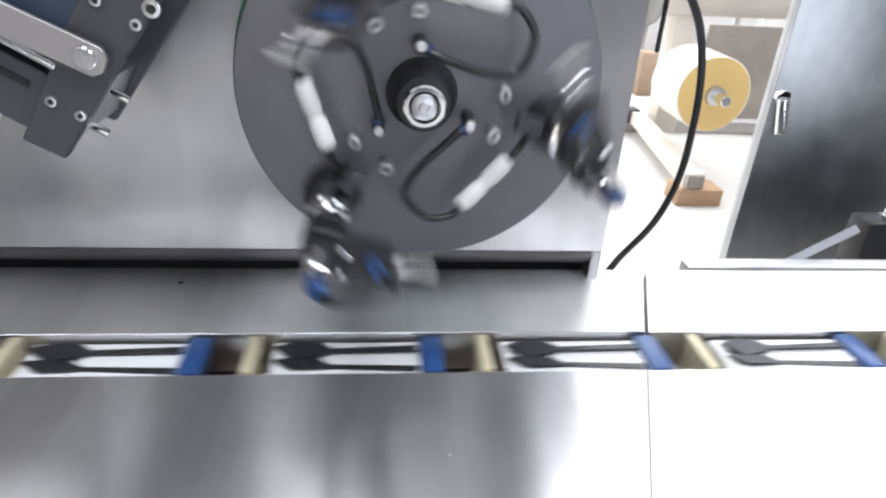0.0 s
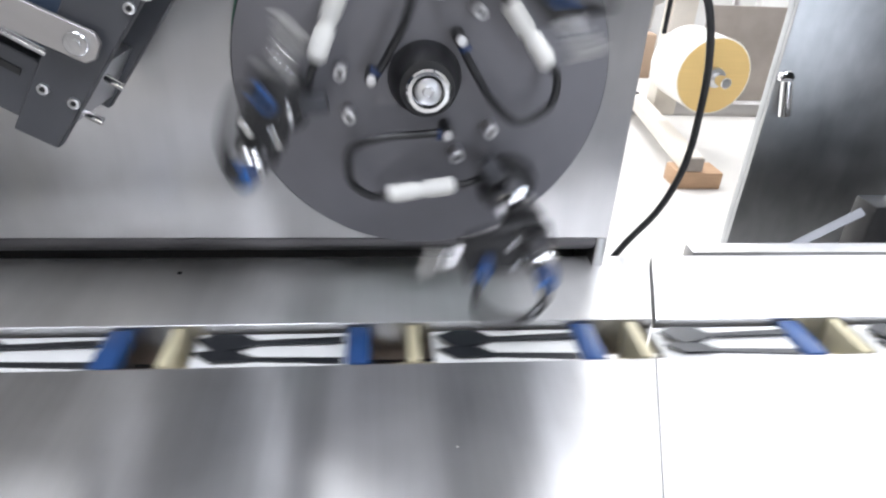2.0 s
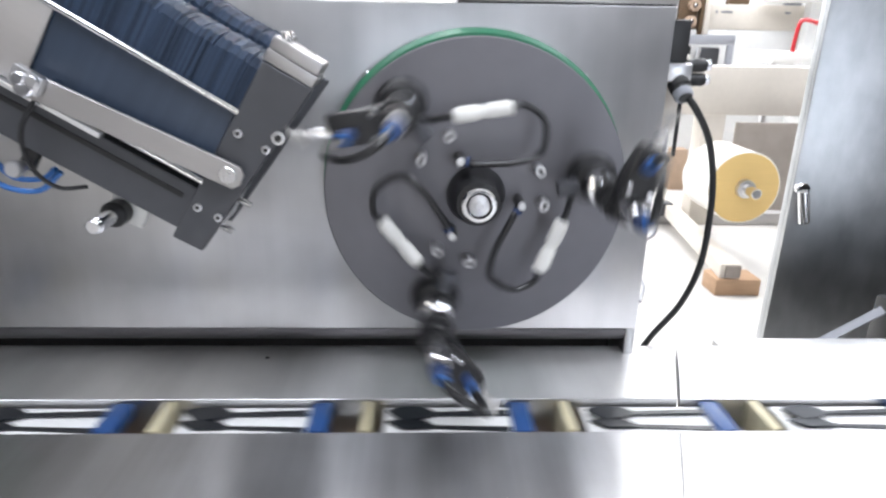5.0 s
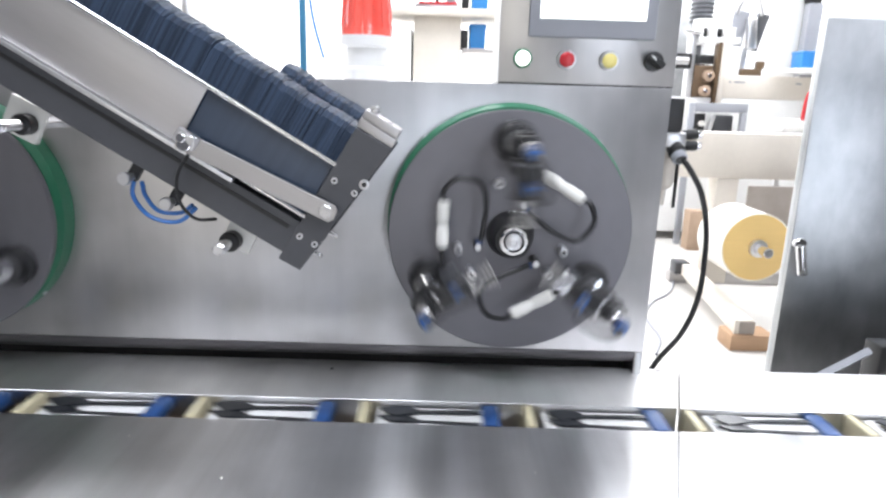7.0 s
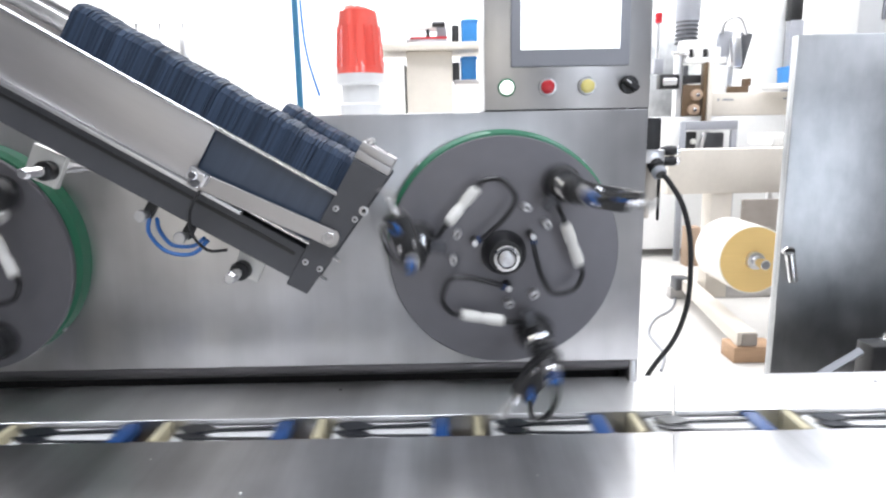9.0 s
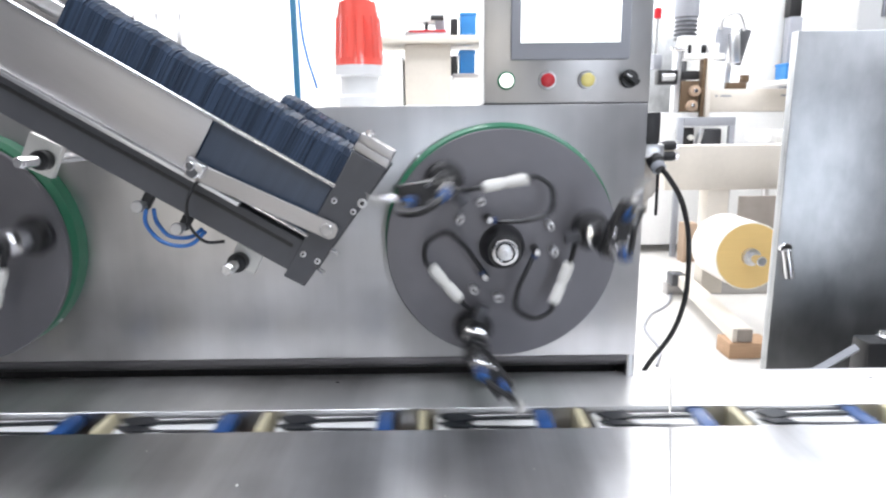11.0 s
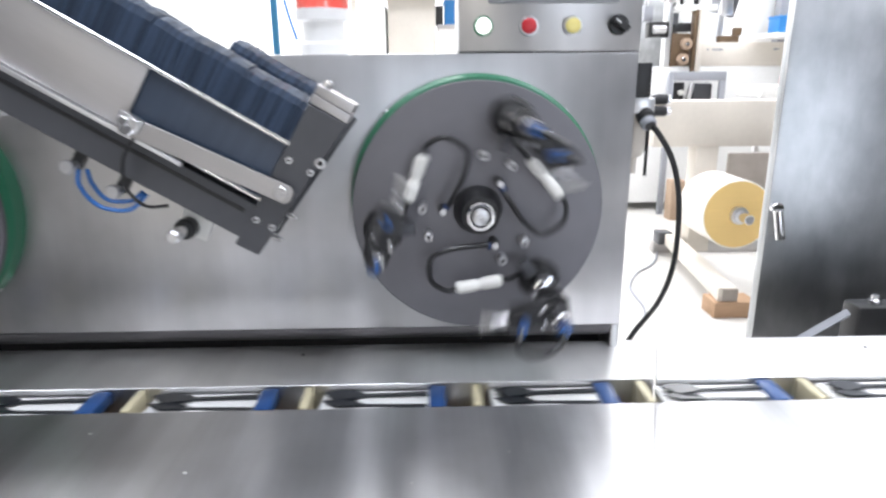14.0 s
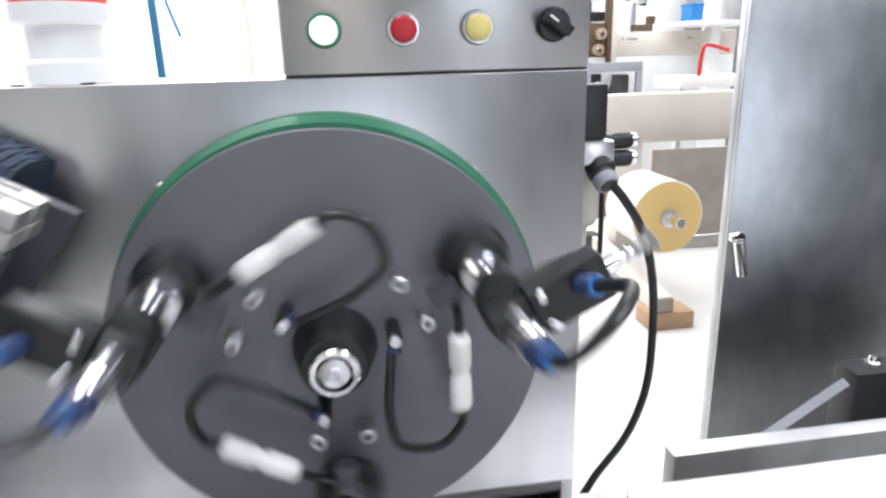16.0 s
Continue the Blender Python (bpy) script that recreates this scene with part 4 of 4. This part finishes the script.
def spoon_mesh(length, wide, y, z, tilt):
    pts = [(-length / 2, 0.002), (-length / 2 + 0.02, wide), (-length / 2 + 0.045, wide * 0.8), (-length / 2 + 0.06, 0.003), (length / 2, 0.0045),
           (length / 2, -0.0045), (-length / 2 + 0.06, -0.003), (-length / 2 + 0.045, -wide * 0.8), (-length / 2 + 0.02, -wide)]
    bm = prism(pts, "z", -0.0015, 0.0015)
    for v in bm.verts:
        if v.co.x < -length / 2 + 0.05:
            v.co.z += 0.006 * (1 - abs(v.co.y) / 0.02)
    return turned(bm, pose(-0.09, y, z, 0, 0, tilt))


def pack(m):
    p = thing("cutlery_pack", "black plastic cutlery on a white napkin with a blue band", "cutlery pack", m, "packs on the conveyor")
    part("napkin", box(-0.168, -0.012, -0.030, 0.028, -0.009, -0.0035, 0.0015), NAPKIN, p, "folded white napkin")
    part("spoon", spoon_mesh(0.150, 0.015, 0.008, 0.000, 2), CUTLERY, p, "black plastic spoon")
    part("knife", spoon_mesh(0.150, 0.009, -0.017, -0.003, -3), CUTLERY, p, "black plastic knife")
    part("band", joined(box(-0.012, 0.012, -0.031, 0.030, -0.015, 0.003, 0.002)), BLUE, p, "blue pusher block")
    dv = part("divider", joined(box(0.052, 0.064, -0.031, 0.031, -0.05, 0.004, 0.0015)), CREAM_PLASTIC, p, "cream plastic divider")
    part("divider_foot", box(0.040, 0.082, -0.030, 0.002, -0.052, -0.024, 0.002), CREAM_PLASTIC, dv)
    part("chain_link", box(0.018, 0.050, -0.008, 0.006, -0.040, -0.030, 0.002), STEEL_PLAIN, p)
    return p


packs = []
first = pack(pose(X0, -0.155, ZT - 0.0035))
packs.append((first, X0))
for k in range(-34, 4):
    if k:
        packs.append((copy_thing(first, pose(X0 + PITCH * k, -0.155, ZT - 0.0035)), X0 + PITCH * k))

# ---- what moves ----
TURN0, TURN_RATE = 79.5, 220.1


def motions():
    times = [i / 10 for i in range(161)]
    for w, heads, cx, lag in ((wheel_main, heads_main, AX, 0.0), (wheel_left, heads_left, LEFT_AX, 0.0)):
        walk(w, [(t, pose(cx, WHEEL_Y, AZ, 0, -(TURN0 + lag + TURN_RATE * t), 0)) for t in times])
        for h, a in heads:
            walk(h, [(t, pose(*pol(PIVOT_R, a, -0.0395), 0, 3 * (TURN0 + lag + TURN_RATE * t) + 2 * a, 0)) for t in times])
    for p, x in packs:
        walk(p, [(t, pose(x + SPEED * t, -0.155, ZT - 0.0035)) for t in (0, 4, 8, 12, 16)])


motions()
